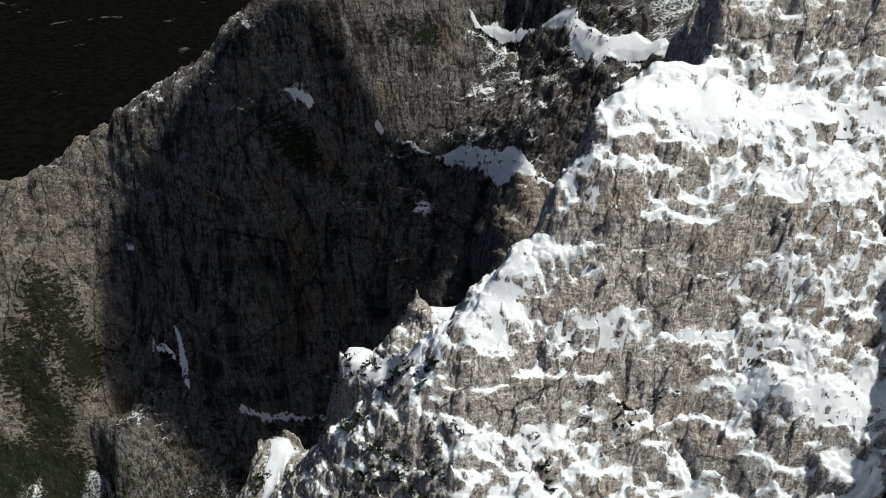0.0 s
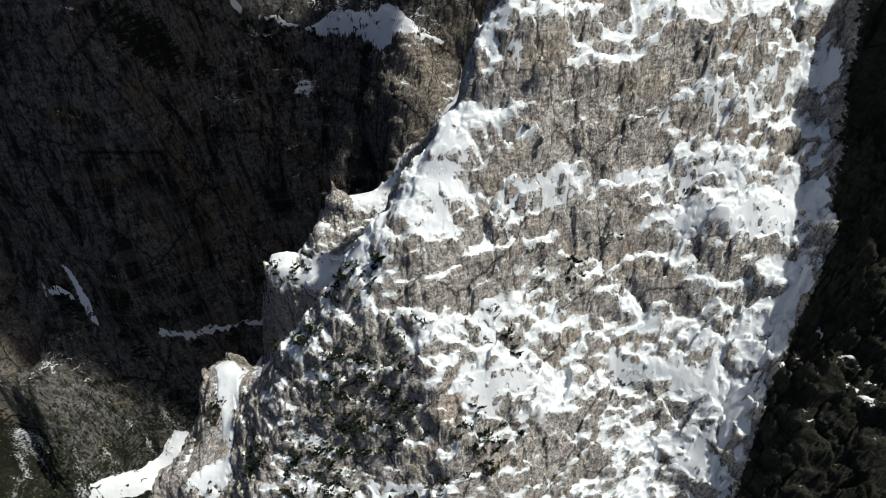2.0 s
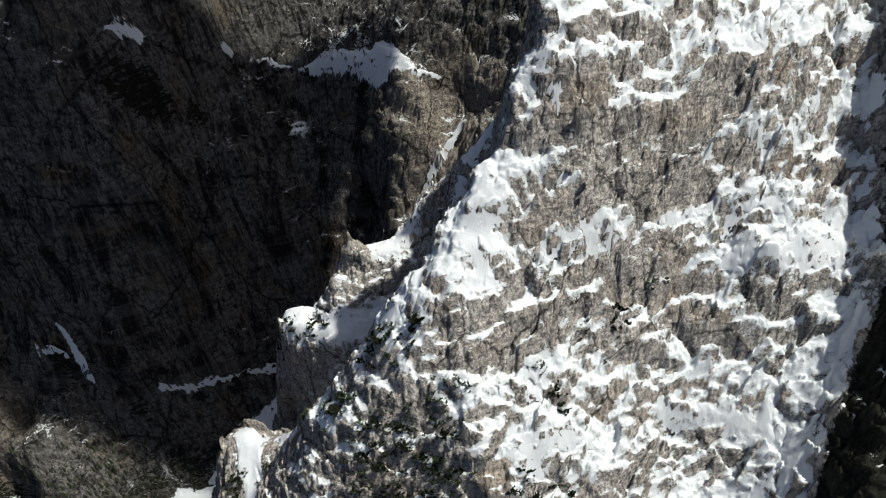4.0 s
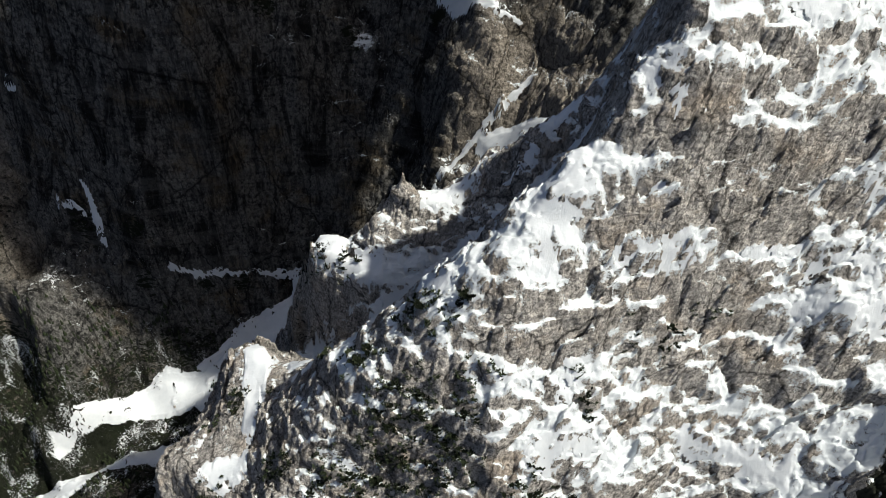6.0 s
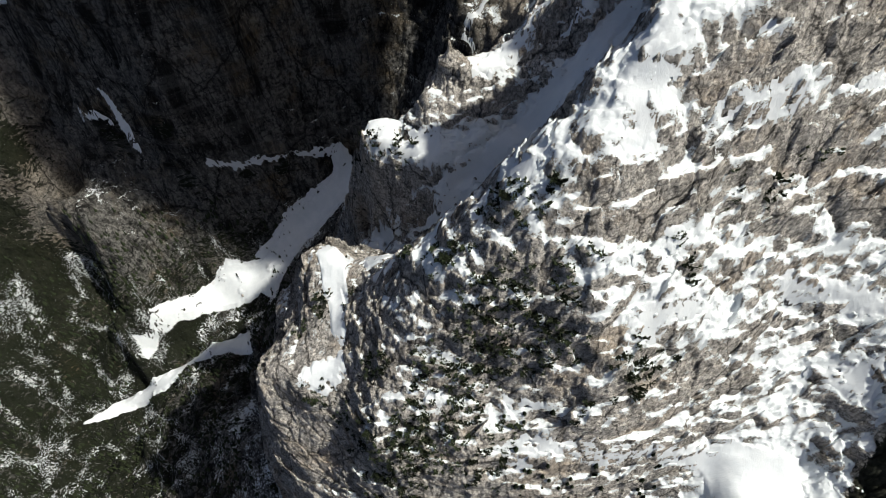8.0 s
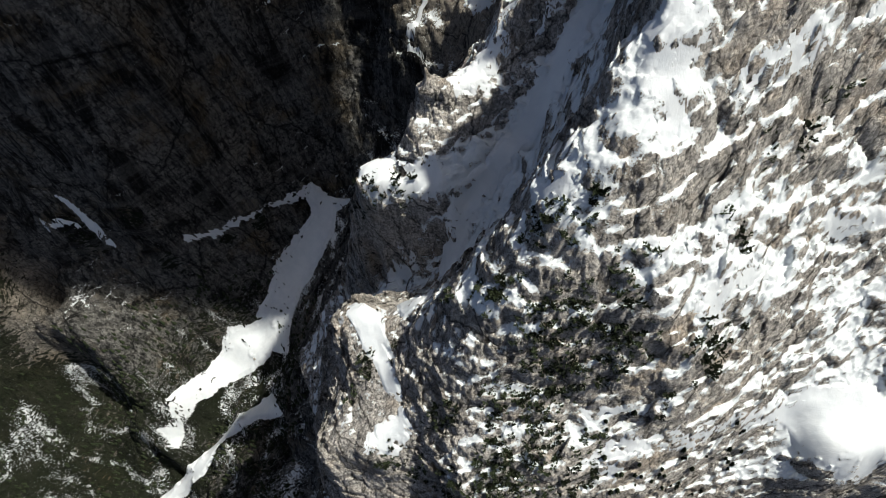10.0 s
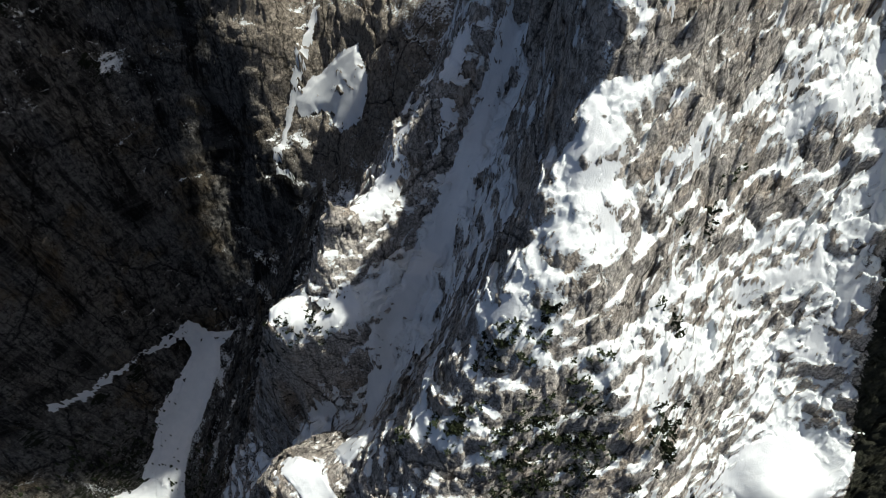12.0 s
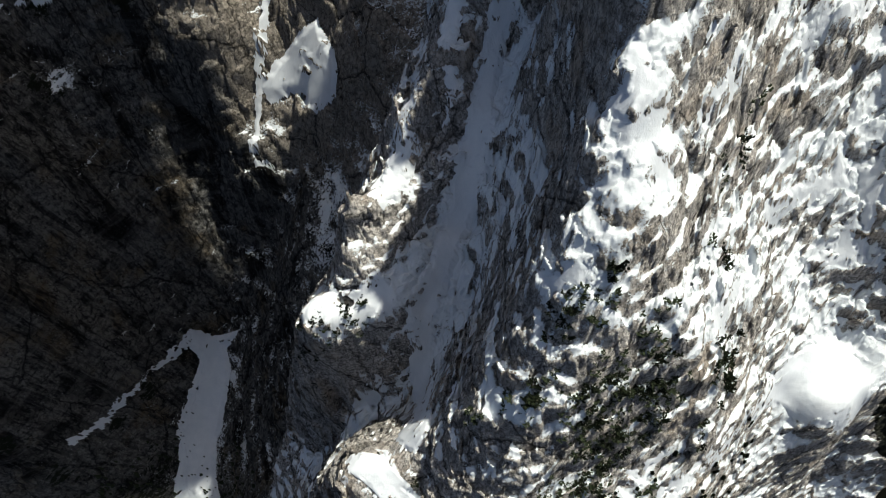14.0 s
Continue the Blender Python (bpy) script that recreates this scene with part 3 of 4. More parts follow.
# ---- snow outlines in plan
SNOW = dict(
    plateau=("near", [(67.0, 254.4), (71.3, 255.4), (87.4, 257.6), (117.3, 267.9), (115.9, 259.9), (124.6, 256.2), (144.2, 262.9), (157.6, 261.3), (177.7, 264.6), (196.4, 266.7), (195.7, 254.4), (178.6, 254.1), (157.0, 254.1), (142.2, 248.3), (133.2, 251.8), (116.4, 248.0), (104.1, 241.0), (90.9, 246.8), (77.1, 243.9), (68.6, 246.2)]),
    crest_top=("near", [(39.1, 237.1), (48.5, 241.5), (56.1, 238.0), (58.3, 231.5), (61.1, 228.1), (60.1, 225.7), (56.0, 230.3), (50.1, 234.5), (45.5, 239.2)]),
    boot=("near", [(20.5, 232.5), (34.0, 231.3), (36.2, 225.9), (36.8, 220.1), (34.2, 216.3), (31.4, 211.2), (29.5, 209.2), (25.6, 204.9), (21.5, 203.7), (18.5, 205.3), (12.8, 208.5), (14.9, 211.0), (17.8, 211.9), (12.9, 218.1), (17.0, 221.4), (19.7, 227.7)]),
    hole_band=("near", [(46.3, 212.6), (60.5, 213.9), (72.6, 215.0), (79.0, 212.6), (83.3, 210.3), (80.3, 208.8), (68.2, 209.5), (63.1, 208.6), (51.9, 209.8), (45.9, 209.1), (43.4, 211.2)]),
    hole_snow=("near", [(57.1, 221.7), (60.3, 221.5), (63.0, 220.1), (61.6, 219.2), (61.9, 217.4), (71.1, 217.4), (72.0, 216.6), (61.6, 216.6), (55.7, 218.5), (55.4, 220.4)]),
    tongue=("near", [(44.4, 246.0), (51.7, 238.7), (56.1, 238.6), (57.2, 233.9), (60.7, 229.9), (59.9, 227.9), (56.8, 228.2), (55.0, 231.5), (50.0, 234.9)]),
    field_a=("near", [(91.6, 213.6), (99.5, 215.5), (120.7, 216.4), (123.4, 214.3), (128.5, 215.2), (150.8, 209.5), (152.4, 204.9), (149.6, 204.1), (134.6, 210.3), (124.1, 210.1), (121.8, 212.8), (115.0, 212.8), (96.4, 212.5)]),
    field_b=("near", [(114.0, 207.6), (129.4, 206.7), (149.0, 201.8), (174.8, 205.2), (181.1, 201.7), (188.0, 200.1), (185.0, 191.9), (179.5, 191.0), (165.7, 192.2), (152.1, 192.9), (137.9, 196.6), (125.7, 202.4), (115.9, 204.4)]),
    spike=("near", [(86.3, 184.6), (97.7, 185.8), (99.9, 184.4), (111.8, 179.8), (126.1, 173.8), (132.7, 171.0), (136.9, 174.5), (138.9, 173.8), (137.4, 165.6), (136.8, 160.0), (130.9, 164.5), (117.6, 171.7), (103.1, 177.2), (90.4, 180.3)]),
    field_c=("near", [(103.2, 160.0), (117.4, 154.2), (126.5, 152.5), (132.5, 153.2), (131.4, 147.8), (124.5, 136.5), (118.5, 143.5), (111.5, 151.3)]),
    gully=("near", [(173.3, 179.6), (175.4, 177.4), (170.5, 172.1), (163.8, 169.0), (156.8, 163.4), (151.5, 159.0), (146.8, 154.9), (142.9, 150.3), (137.3, 146.8), (132.4, 142.6), (126.0, 135.1), (123.8, 137.2), (131.4, 147.8), (136.9, 155.9), (142.6, 161.7), (146.8, 157.3), (153.2, 162.3), (157.8, 167.5), (166.3, 174.0)]),
    trap=("near", [(31.9, 193.4), (37.2, 195.1), (39.8, 193.1), (48.9, 191.8), (50.5, 189.8), (45.1, 188.7), (35.1, 187.9), (31.1, 189.3)]),
    top_right=("near", [(123.5, 239.1), (147.4, 239.7), (143.1, 235.0), (132.2, 232.7), (124.7, 229.7), (122.6, 233.0)]),
    high_a=("near", [(128.4, 223.8), (138.1, 223.8), (143.3, 222.3), (140.2, 220.7), (130.8, 221.9)]),
    high_b=("near", [(147.5, 220.5), (155.9, 223.7), (169.2, 229.2), (175.4, 227.5), (162.0, 223.7), (156.4, 219.0), (149.7, 218.3)]),
    high_c=("near", [(178.5, 219.5), (192.1, 213.9), (191.9, 210.5), (180.7, 217.2)]),
    high_d=("near", [(180.5, 227.5), (192.5, 228.5), (196.6, 226.2), (194.0, 222.0), (190.1, 219.2), (182.3, 223.8)]),
    mid_low=("near", [(18.6, 177.3), (29.5, 180.7), (39.7, 182.0), (46.8, 180.9), (56.1, 178.4), (57.2, 174.6), (48.9, 173.6), (38.2, 172.6), (26.3, 168.2), (19.6, 169.4), (15.2, 165.2), (13.2, 168.6), (18.2, 171.6)]),
    mid_band=("near", [(1.6, 193.7), (14.3, 191.5), (27.0, 190.2), (41.7, 186.4), (33.8, 185.0), (20.8, 186.8), (7.9, 187.9)]),
    low_field=("near", [(81, 140), (95, 132), (106, 125), (103, 112), (98, 100), (88, 92), (76, 96), (67, 108), (65, 120), (63, 130), (44, 140), (56, 142), (68, 141)]),
    shelf_band=("near", [(-47.0, 181.0), (-40.4, 178.4), (-25.3, 170.7), (-12.3, 166.2), (-8.9, 160.8), (-17.1, 164.1), (-30.3, 169.6), (-41.5, 174.3)]),
    low_shelf=("near", [(-35.8, 156.3), (-15.9, 157.4), (-4.4, 151.9), (10.6, 147.7), (48.6, 142.2), (58.6, 138.5), (51.7, 133.7), (30.6, 140.9), (12.1, 140.2), (-4.5, 147.9), (-14.6, 147.7), (-25.1, 143.2), (-29.5, 149.3)]),
    block_top=("near", [(-102, 264), (-95, 268), (-87, 266), (-80, 256), (-84, 243), (-86, 233), (-89, 222), (-91, 214), (-97, 222), (-96, 236), (-101, 243), (-98, 253)]),
    block_low=("near", [(-91, 213), (-95, 200), (-108, 198), (-119, 206), (-112, 212), (-100, 213)]),
    spur_ledge=("near", [(-63, 321), (-58, 327), (-51, 324), (-45, 321), (-37, 309), (-25, 303), (-27, 289), (-38, 292), (-48, 300), (-59, 306), (-66, 314)]),
    couloir=("near", [(79.1, 312.8), (73.9, 312.2), (67.5, 311.1), (58.7, 307.6), (48.5, 306.4), (39.0, 302.6), (27.7, 300.8), (17.3, 296.6), (7.6, 295.3), (-5.2, 290.4), (-15.3, 289.0), (-25.0, 289.0), (-35.3, 285.0), (-45.7, 278.6), (-60.6, 261.3), (-74.8, 258.7), (-75.7, 242.9), (-64.6, 243.1), (-52.7, 253.0), (-35.6, 270.8), (-23.3, 276.3), (-13.5, 278.7), (-0.6, 281.6), (9.4, 283.3), (19.2, 284.7), (27.5, 285.0), (33.9, 285.2), (41.8, 287.5), (55.4, 297.6), (67.6, 301.5), (74.6, 301.8), (78.7, 300.3), (80.3, 299.3)]),
    spur_high=("near", [(63.4, 350.4), (35.2, 320.7), (22.3, 320.8), (26.0, 313.9), (15.5, 313.1), (6.8, 310.6), (-2.4, 311.1), (-11.5, 313.4), (-7.6, 317.2), (5.3, 324.1), (14.9, 327.4), (24.7, 331.2), (36.9, 330.4)]),
    rib=("near", [(70.0, 325.3), (68.6, 319.3), (62.0, 319.2), (56.4, 315.4), (50.5, 313.9), (47.0, 307.6), (39.9, 307.5), (31.9, 309.6), (39.7, 311.1), (44.0, 317.0), (52.2, 318.5), (59.1, 327.5), (68.3, 333.8)]),
    nook=("near", [(-75.1, 304.2), (-59.7, 299.4), (-52.8, 291.4), (-59.7, 289.7), (-67.7, 291.8), (-73.9, 299.3)]),
    strip=("near", [(-22.7, 375.6), (-15.0, 369.0), (-26.6, 364.9), (-39.6, 359.9), (-44.9, 363.3), (-35.1, 370.4)]),
    gap_snow=("near", [(-17.3, 225.0), (-9.5, 221.4), (-3.4, 215.9), (-8.0, 215.3), (-10.6, 212.1), (-8.9, 206.2), (-13.0, 209.6), (-19.3, 217.5)]),
    upsnow=("far", [(80, 561), (81, 569), (102, 565), (120, 555), (136, 536), (129, 524), (122, 505), (111, 497), (100, 492), (87, 509), (89, 531), (97, 529), (91, 549)]),
    chute=("far", [(126, 582), (130, 577), (116, 574), (101, 569), (90, 569), (77, 566), (64, 564), (49, 557), (42, 564), (59, 567), (78, 571), (88, 572), (107, 576)]),
    chute_foot=("far", [(44, 563), (45, 555), (52, 543), (42, 548), (37, 557)]),
    gorge_high=("far", [(-100, 586), (-91, 574), (-108, 568), (-140, 558), (-183, 538), (-219, 520), (-235, 523), (-196, 543), (-169, 558), (-122, 570), (-106, 578)]),
    gorge_snow=("far", [(-355, 475), (-306, 511), (-267, 527), (-219, 519), (-215, 481), (-251, 478), (-298, 484), (-335, 471), (-360, 452), (-382, 428), (-381, 454), (-361, 457)]),
    gorge_low=("far", [(-480, 391), (-442, 413), (-362, 417), (-293, 430), (-245, 427), (-230, 380), (-273, 408), (-329, 411), (-362, 396), (-414, 398), (-452, 394)]),
    gorge_mid=("far", [(-99, 587), (-64, 554), (-88, 560), (-106, 541), (-138, 529), (-166, 520), (-192, 497), (-213, 460), (-245, 495), (-223, 521), (-201, 533), (-186, 551), (-148, 562), (-114, 572), (-112, 579)]),
    band=("far", [(-247, 571), (-220, 573), (-191, 577), (-150, 582), (-100, 586), (-99, 581), (-135, 580), (-176, 577), (-212, 572), (-239, 569)]),
    finger=("far", [(-318, 618), (-309, 614), (-307, 608), (-303, 600), (-304, 591), (-311, 594), (-315, 603), (-313, 609), (-316, 614)]),
    finger_side=("far", [(-347, 623), (-343, 616), (-316, 607), (-319, 605), (-350, 615)]),
    fpatch=("far", [(-325, 628), (-312, 623), (-314, 620), (-326, 623)]),
    wall_ledge=("far", [(-48, 712), (-33, 710), (16, 694), (61, 653), (67, 653), (82, 639), (89, 625), (96, 615), (128, 603), (117, 606), (89, 612), (58, 633), (37, 657), (8, 687), (-16, 706), (-40, 708)]),
    top_patch=("far", [(-174, 664), (-152, 673), (-138, 677), (-133, 676), (-145, 671), (-158, 668), (-173, 662)]),
    ledge_side=("far", [(-74, 706), (-50, 711), (-61, 710), (-79, 698)]),
    summit_snow=("far", [(29, 788), (132, 729), (155, 688), (163, 667), (187, 655), (196, 644), (236, 620), (228, 609), (208, 623), (165, 643), (155, 643), (148, 643), (131, 698), (127, 716), (96, 753), (61, 780), (36, 780)]),
    left_patch=("far", [(-381, 676), (-359, 666), (-352, 656), (-368, 666)]),
)
# ---- end of outlines


class Grid:
    """Heights read from a sheet between its lines."""

    def __init__(self, x, y, z):
        self.x, self.y, self.z = x[0], y[:, 0], z

    def __call__(self, x, y):
        i = np.clip(np.searchsorted(self.x, x) - 1, 0, len(self.x) - 2)
        j = np.clip(np.searchsorted(self.y, y) - 1, 0, len(self.y) - 2)
        a = np.clip((x - self.x[i]) / (self.x[i + 1] - self.x[i]), 0, 1)
        b = np.clip((y - self.y[j]) / (self.y[j + 1] - self.y[j]), 0, 1)
        z = self.z
        return (z[j, i] * (1 - a) + z[j, i + 1] * a) * (1 - b) + (z[j + 1, i] * (1 - a) + z[j + 1, i + 1] * a) * b


near_ground, far_ground = Grid(nx, ny, nz), Grid(fx, fy, fz)


def edge_distance(x, y, outline):
    """Metres inside (plus) or outside (minus) an outline."""
    q = np.array(outline, float)
    inside, best = np.zeros(x.shape, bool), np.full(x.shape, 1e9)
    for (ax, ay), (bx, by) in zip(q, np.roll(q, -1, 0)):
        inside ^= ((ay > y) != (by > y)) & (x < (bx - ax) * (y - ay) / (by - ay + 1e-9) + ax)
        t = np.clip(((x - ax) * (bx - ax) + (y - ay) * (by - ay)) / ((bx - ax) ** 2 + (by - ay) ** 2 + 1e-9), 0, 1)
        best = np.minimum(best, np.hypot(x - ax - t * (bx - ax), y - ay - t * (by - ay)))
    return np.where(inside, best, -best)


SMOOTH = {"couloir", "gully", "gorge_snow", "gorge_high", "gorge_mid", "gorge_low", "upsnow", "low_field", "spur_ledge", "chute", "summit_snow", "wall_ledge", "finger", "spike", "band", "finger_side", "ledge_side", "top_patch", "chute_foot"}


def whole_piece(keep, d):
    """The one connected piece of a patch that holds its middle."""
    piece = np.zeros_like(keep)
    piece.flat[np.argmax(np.where(keep, d, -1e9))] = True
    count = 0
    while piece.sum() > count:
        count = piece.sum()
        for _ in range(12):
            grown = piece.copy()
            grown[1:] |= piece[:-1]
            grown[:-1] |= piece[1:]
            grown[:, 1:] |= piece[:, :-1]
            grown[:, :-1] |= piece[:, 1:]
            piece = grown & keep
    return piece


LABELS = dict(
    couloir=("grey shaded snow filling a steep couloir", "couloir_snow"), gully=("shaded snow in the gully below the dark wall", "gully_snow"),
    plateau=("broad white snow shelf above the rock face", "snow_shelf"), spur_ledge=("white snow ledge edged with dwarf pines", "snow_ledge"),
    gorge_snow=("sunlit old snow in the gorge bottom", "gorge_snow"), gorge_high=("shaded snow tongue in the narrow gorge", "gorge_snow"),
    gorge_low=("grey snow beside the lower stream bed", "gorge_snow"), upsnow=("sunlit snow field below a rock step", "snow_field"),
    summit_snow=("bright snow slope above the dark wall", "snow_field"), low_field=("smooth white snow field at the foot of the face", "snow_field"),
    chute=("thin snow chute between rock slabs", "snow_chute"), wall_ledge=("snow on a ledge across the dark wall", "snow_ledge"),
)


def snow_patch(key, where, outline, seed):
    rocky = 0.1 if key in SMOOTH else 1.0
    near = where == "near"
    ground, step, size = (near_ground, 0.5, 1.0) if near else (far_ground, 1.3, 2.4)
    q = np.array(outline, float)
    lo, hi = q.min(0) - 5 * size, q.max(0) + 5 * size
    fine = 0.34 if near else 0.55
    x, y = np.meshgrid(np.arange(lo[0], hi[0], step), np.arange(lo[1], hi[1], fine))
    z = ground(x, y)
    smooth = blurred(blurred(z, int(2.6 * size / fine)), int(1.6 * size / fine))
    d = edge_distance(x, y, outline) + (size if near else 0.45 * size) * (1.1 * fbm(x / (5 * size), smooth / (8 * size), 3, seed) + 0.5 * fbm(x / (1.6 * size), smooth / (2 * size), 2, seed + 5))
    d = d - size * 4.5 * np.clip(fbm(x / (4 * size), smooth / (4 * size), 4, seed + 3) - 0.02, 0, 1) * rocky
    depth = size * (np.clip(d / size, -1, 2.0) * (0.38 if rocky == 1 else 0.55) - 0.1)
    top = smooth + depth * 1.4 + size * 0.25 * fbm(x / (7 * size), y / (7 * size), 3, seed + 9)
    top = np.where(d > 0, np.maximum(top, blurred(z, 1) + (0.3 if key in SMOOTH else 0.15) * size), top)
    keep = (d > -0.6 * size) & (top > z - 0.5 * size) if near else d > -0.25 * size
    if key in ("spur_ledge", "spur_high", "strip"):
        keep &= top - z < 3
    cells = np.zeros_like(keep)
    cells[:-1, :-1] = keep[:-1, :-1] & keep[1:, :-1] & keep[:-1, 1:] & keep[1:, 1:]
    label, name = LABELS.get(key, ("patch of old white snow on a rock ledge", "snow_patch"))
    for _ in range(6):
        if cells.sum() < 40:
            break
        piece = whole_piece(cells, d)
        cells &= ~piece
        if piece.sum() < 40:
            continue
        me = sheet("snow_patch", x, y, top, piece)
        shade_smooth(me)
        me.materials.append(snow_white)
        tagged(new(name, me), label, "snow", group="snow patches of the mountain")


for k, (key, (where, outline)) in enumerate(SNOW.items()):
    snow_patch(key, where, outline, 1000 + 20 * k)


# ---- plants and stones ----
def part(name, bm, mat, parent, label=""):
    me = bpy.data.meshes.new(name)
    bm.to_mesh(me)
    bm.free()
    me.materials.append(mat)
    ob = new(name, me)
    ob.parent = parent
    return tagged(ob, label)


def needle_material(name, low, high):
    m, nt, b = tree(name)
    info = nt.nodes.new("ShaderNodeObjectInfo")
    tone = maths(nt, "ADD", maths(nt, "MULTIPLY", info.outputs["Random"], 0.5), maths(nt, "MULTIPLY", noise_at(nt, 2.5, 3), 0.5))
    link(nt, ramp(nt, tone, [(0.2, low), (0.8, high)]), b.inputs["Base Color"])
    b.inputs["Roughness"].default_value = 0.85
    b.inputs["Specular IOR Level"].default_value = 0.15
    return m


needles = needle_material("pine_needles", (0.008, 0.012, 0.007), (0.028, 0.036, 0.018))
bark, nt, b = tree("bark")
link(nt, ramp(nt, noise_at(nt, 6, 5, (1, 1, 0.2)), [(0.3, (0.03, 0.022, 0.016)), (0.7, (0.09, 0.07, 0.05))]), b.inputs["Base Color"])
b.inputs["Roughness"].default_value = 0.95


def tuft(bm, rng, at, way, length, width):
    """One needled twig: three narrow blades round an axis."""
    way = way.normalized()
    side = way.orthogonal().normalized()
    for k in range(3):
        s = Matrix.Rotation(k * 2.1 + rng.random(), 3, way) @ side
        p = [at - s * width * 0.3, at + way * length * 0.55 - s * width, at + way * length, at + way * length * 0.5 + s * width, at + s * width * 0.3]
        bm.faces.new([bm.verts.new(q) for q in p])


def dwarf_pine(seed):
    rng = random.Random(seed)
    top = new("dwarf_pine")
    stem = bmesh.new()
    leaf = bmesh.new()
    for k in range(9):
        a = rng.uniform(0, 6.28)
        way = Vector((math.cos(a), math.sin(a), rng.uniform(0.35, 1.1))).normalized()
        reach = rng.uniform(0.6, 1.25)
        side = way.orthogonal().normalized() * 0.05
        bend = Vector((0, 0, 0.25 * reach))
        tip = way * reach + bend
        ring = [stem.verts.new(Matrix.Rotation(j * 2.094, 3, way) @ side) for j in range(3)]
        end = stem.verts.new(tip)
        for j in range(3):
            stem.faces.new((ring[j], ring[(j + 1) % 3], end))
        for j in range(7):
            at = tip * rng.uniform(0.35, 1.0) + Vector((rng.gauss(0, 0.12), rng.gauss(0, 0.12), rng.gauss(0, 0.08)))
            tuft(leaf, rng, at, way + Vector((rng.gauss(0, 0.6), rng.gauss(0, 0.6), 0.7)), rng.uniform(0.3, 0.6), rng.uniform(0.09, 0.18))
    part("stem", stem, bark, top)
    part("foliage", leaf, needles, top, "dark green needle foliage")
    return tagged(top, "dark green dwarf pine clinging to snowy rock", "shrub", group="dwarf pines on the face")


def spruce(seed):
    rng = random.Random(seed)
    top = new("spruce")
    trunk = bmesh.new()
    bmesh.ops.create_cone(trunk, segments=6, radius1=0.16, radius2=0.02, depth=6.0, matrix=Matrix.Translation((0, 0, 3.0)))
    leaf = bmesh.new()
    for k in range(15):
        z = 0.7 + 5.2 * k / 15
        reach = 1.35 * (1 - k / 16) + 0.12
        for j in range(7):
            a = j * 0.9 + k * 1.7 + rng.uniform(-0.3, 0.3)
            way = Vector((math.cos(a), math.sin(a), -0.25))
            tuft(leaf, rng, Vector((0, 0, z)), way, reach * rng.uniform(0.7, 1.15), 0.2 * reach + 0.05)
    tuft(leaf, rng, Vector((0, 0, 5.6)), Vector((0, 0, 1)), 0.8, 0.1)
    part("trunk", trunk, bark, top)
    part("crown", leaf, needles, top, "dark green drooping branches")
    return tagged(top, "slim dark green spruce on the snowy shelf", "tree", group="spruces on the shelf")


def planted(make, spots, lift, scales, seed):
    """Copies of three kinds over round spots (x, y, radius, count)."""
    rng = random.Random(seed)
    kinds = [make(seed + k) for k in range(3)]
    unused = list(kinds)
    for x, y, r, n in spots:
        for _ in range(n):
            a, d = rng.uniform(0, 6.28), r * math.sqrt(rng.random())
            px_, py_ = x + d * math.cos(a), y + d * math.sin(a) * 0.8
            z = float(near_ground(np.array([px_]), np.array([py_]))[0])
            k = rng.uniform(*scales)
            m = Matrix.Translation((px_, py_, z + lift)) @ Matrix.Rotation(rng.uniform(0, 6.28), 4, "Z") @ Matrix.Diagonal((k, k, k * rng.uniform(0.75, 1.0), 1))
            if unused:
                unused.pop().matrix_basis = m
            else:
                one = copy_thing(kinds[rng.randrange(3)], Matrix.Identity(4))
                one.matrix_basis = m


planted(dwarf_pine, SHRUBS, 0.1, (1.4, 2.9), 41)
planted(spruce, SPRUCES, -0.4, (0.55, 1.15), 77)


THICKETS = [(-56, 188, 8), (-37, 195, 7), (-29, 180, 8), (-68, 173, 9), (-80, 164, 10), (-43, 173, 8), (-57, 159, 10), (-80, 198, 6), (-109, 199, 4), (-114, 234, 5), (-101, 188, 5), (-71, 166, 8), (-30, 159, 9), (-44, 209, 5), (-3, 185, 5), (38, 192, 4), (59, 201, 4), (46, 183, 4), (-17, 211, 5)]
THICKETS += [(-25, 193, 9), (-19, 186, 8), (-41, 185, 9), (-11, 176, 8), (23, 165, 6), (-3, 191, 6), (-12, 205, 6), (94, 204, 4), (83, 204, 4), (-35, 206, 5), (-45, 217, 4), (5, 189, 5), (-60, 307, 3), (-50, 301, 3), (-67, 315, 3), (-54, 225, 5), (-17, 190, 7), (-1, 174, 6)]


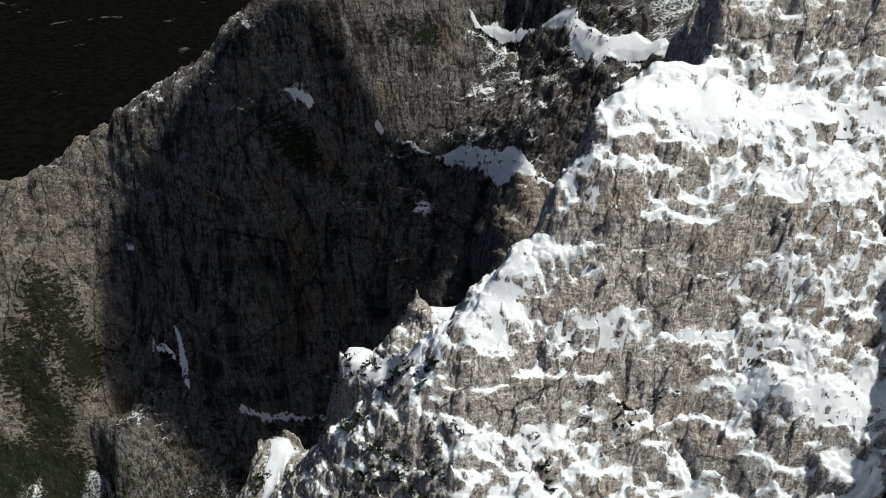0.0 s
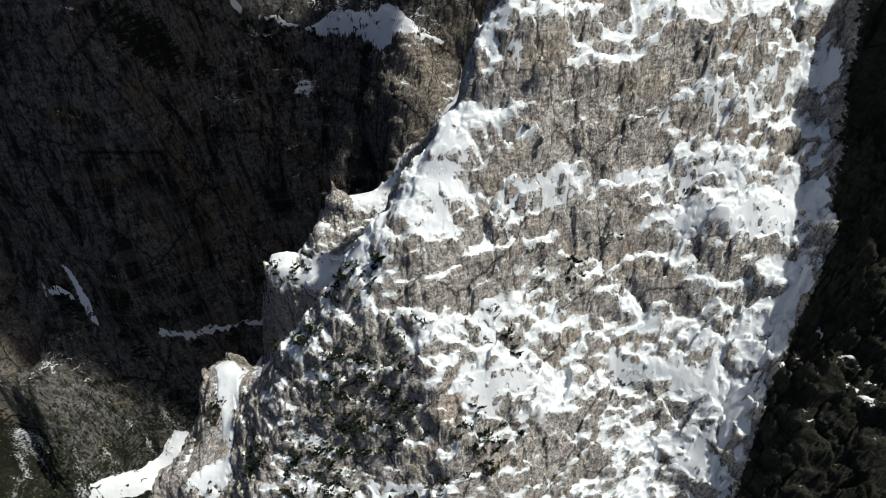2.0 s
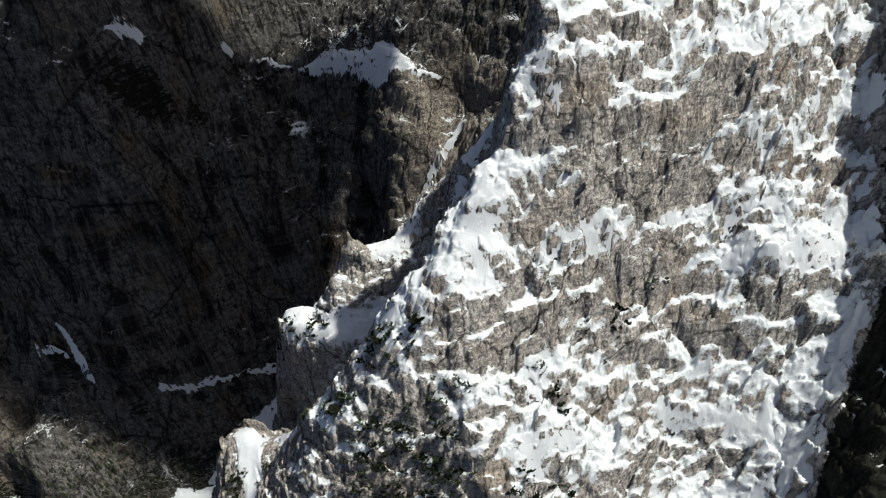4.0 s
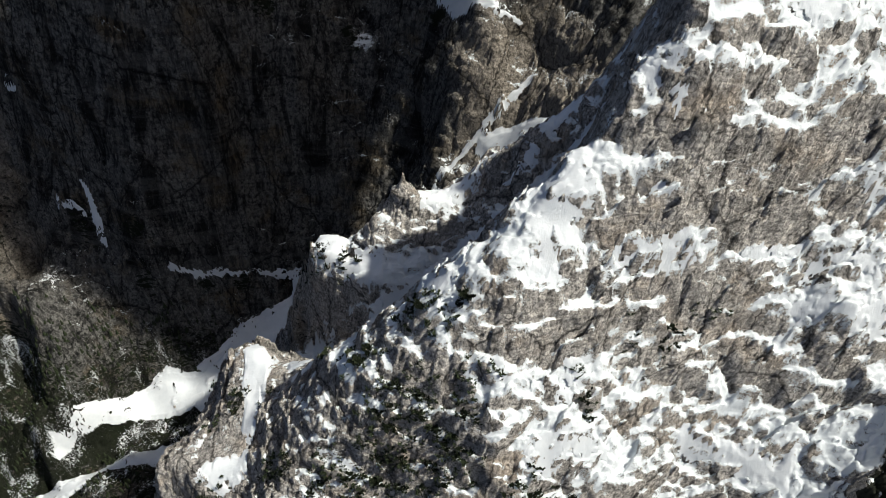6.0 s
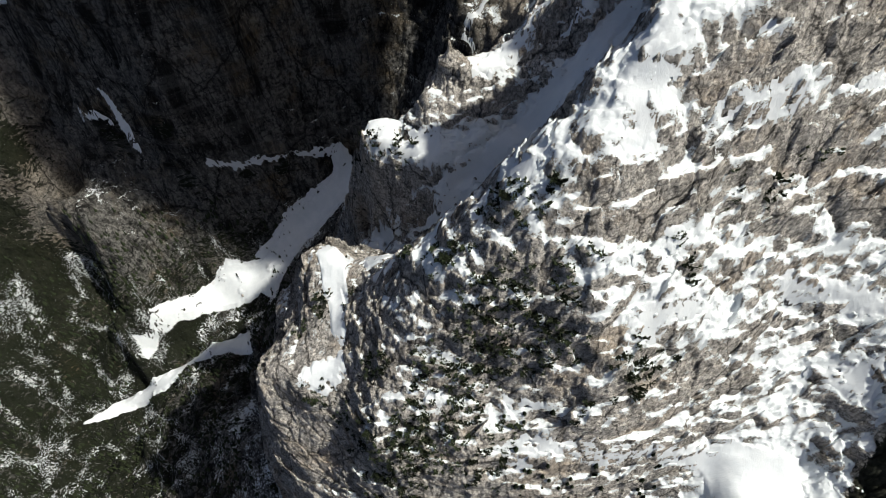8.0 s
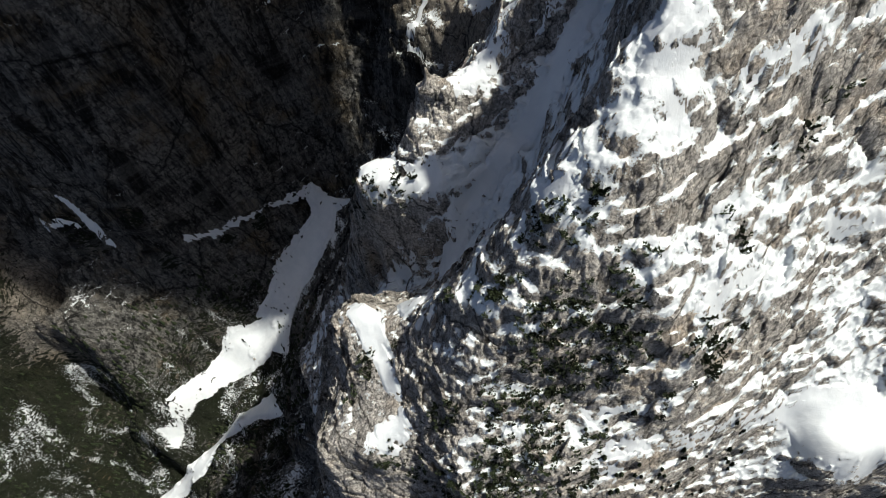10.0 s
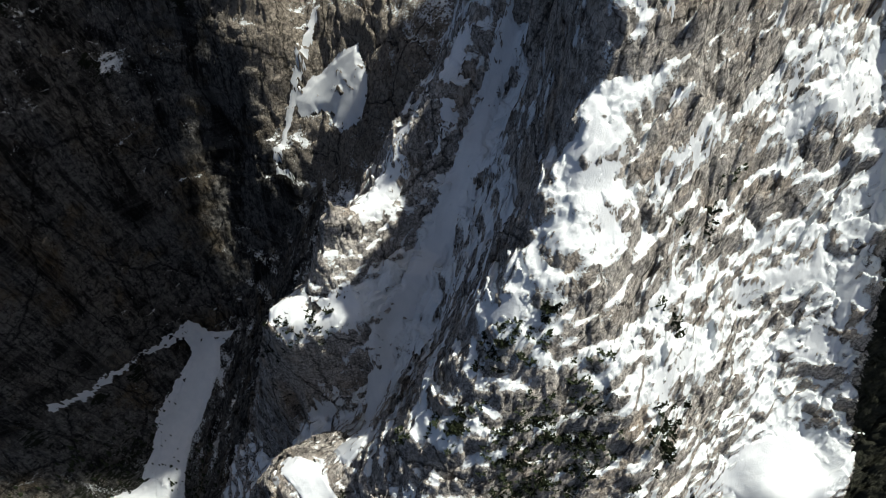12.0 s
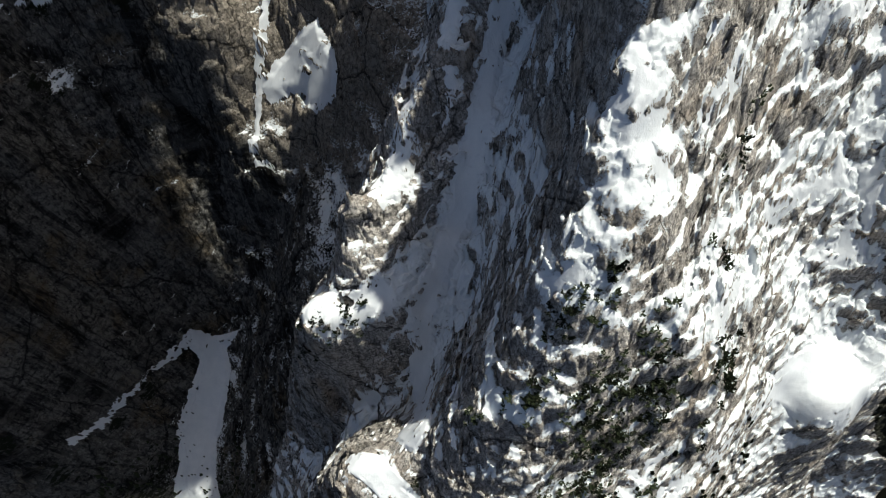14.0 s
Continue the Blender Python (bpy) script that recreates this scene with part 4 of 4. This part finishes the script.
def thicket():
    """Low mats of dwarf pine between the snow patches, too many to count."""
    rng = np.random.RandomState(12)
    co, faces = [], []
    for cx, cy, r in THICKETS:
        for _ in range(int(0.95 * r * r)):
            a, d = rng.uniform(0, 6.28), r * math.sqrt(rng.uniform())
            bx, by = cx + d * math.cos(a), cy + 0.7 * d * math.sin(a)
            if fbm(np.array([bx / 3.5]), np.array([by / 3.5]), 2, 77)[0] < -0.1:
                continue
            bz = float(near_ground(np.array([bx]), np.array([by]))[0])
            size = rng.uniform(0.5, 1.15)
            for _ in range(13):
                g, up = rng.uniform(0, 6.28), rng.uniform(0.35, 1.3)
                w = np.array((math.cos(g), math.sin(g), up)) * size * rng.uniform(0.7, 1.3)
                o = np.array((bx, by, bz)) + 0.25 * w + (rng.uniform(-0.4, 0.4) * size, rng.uniform(-0.4, 0.4) * size, -0.1)
                s = np.array((-math.sin(g), math.cos(g), rng.uniform(-0.5, 0.5))) * size * 0.3
                i = len(co)
                co += [o - s * 0.4, o + 0.55 * w - s, o + w, o + 0.5 * w + s, o + s * 0.4]
                faces.append((i, i + 1, i + 2, i + 3, i + 4))
    me = bpy.data.meshes.new("pine_thicket")
    me.from_pydata([tuple(c) for c in co], [], faces)
    me.materials.append(needles)
    tagged(new("pine_thicket", me), "dark green mats of dwarf pine poking through snow", "shrubs", kind="stuff")


thicket()


def boulder(x, y, size, ground, seed):
    rng = random.Random(seed)
    bm = bmesh.new()
    bmesh.ops.create_icosphere(bm, subdivisions=3, radius=1.0)
    cuts = [(Vector((rng.gauss(0, 1), rng.gauss(0, 1), rng.gauss(0, 0.7))).normalized(), rng.uniform(0.55, 0.85)) for _ in range(9)]
    for v in bm.verts:
        for way, far in cuts:
            over = v.co.dot(way) - far
            if over > 0:
                v.co -= way * over * 0.95
        v.co += v.co.normalized() * 0.12 * noise.noise(v.co * 1.7 + Vector((seed, 0, 0)))
    bmesh.ops.scale(bm, vec=(size, size * rng.uniform(0.7, 1.0), size * rng.uniform(0.5, 0.75)), verts=bm.verts)
    me = bpy.data.meshes.new("boulder")
    bm.to_mesh(me)
    bm.free()
    store(me, "snow", np.full(len(me.vertices), 0.15))
    store(me, "plants_shade", np.zeros(len(me.vertices)))
    me.materials.append(pale_rock)
    ob = new("boulder", me)
    ob.location = (x, y, float(ground(np.array([x]), np.array([y]))[0]) + size * 0.35)
    ob.rotation_euler = (0.2, 0.1, rng.uniform(0, 6))
    return tagged(ob, "angular grey limestone boulder half sunk in snow", "boulder", group="boulders on the snow")


for k, (x, y, size) in enumerate(STONES_FAR):
    boulder(x, y, size, far_ground, 60 + k)
for k, (x, y, size) in enumerate(STONES_NEAR):
    boulder(x, y, size, near_ground, 80 + k)


def forest_stand():
    """Small conifers on the low slopes, too many to count."""
    rng = np.random.RandomState(5)
    n = 5200
    x, y = rng.uniform(-640, -150, n), rng.uniform(140, 560, n)
    z = far_ground(x, y)
    thick = fbm(x / 60, y / 60, 3, 990) + 0.25 * rng.randn(n)
    ok = (z < 150) & (thick > -0.1) & (edge_distance(x, y, SNOW["gorge_snow"][1]) < -2) & (edge_distance(x, y, SNOW["gorge_low"][1]) < -2)
    x, y, z = x[ok], y[ok], z[ok]
    co, faces = [], []
    for px_, py_, pz_ in zip(x, y, z):
        h, r, a = rng.uniform(4, 10), rng.uniform(1.1, 2.4), rng.uniform(0, 6)
        for low_, high_, wide in ((0.0, 0.5, 1.0), (0.3, 0.78, 0.72), (0.6, 1.05, 0.42)):
            i = len(co)
            for k in range(5):
                g = r * wide * rng.uniform(0.7, 1.25)
                co.append((px_ + g * math.cos(a + k * 1.257), py_ + g * math.sin(a + k * 1.257), pz_ + h * low_ - 0.4))
            co.append((px_, py_, pz_ + h * high_))
            faces += [(i + k, i + (k + 1) % 5, i + 5) for k in range(5)]
    me = bpy.data.meshes.new("forest")
    me.from_pydata(co, [], faces)
    me.materials.append(needles)
    tagged(new("forest", me), "dark conifer wood on the gorge slopes", "forest", kind="stuff")


forest_stand()
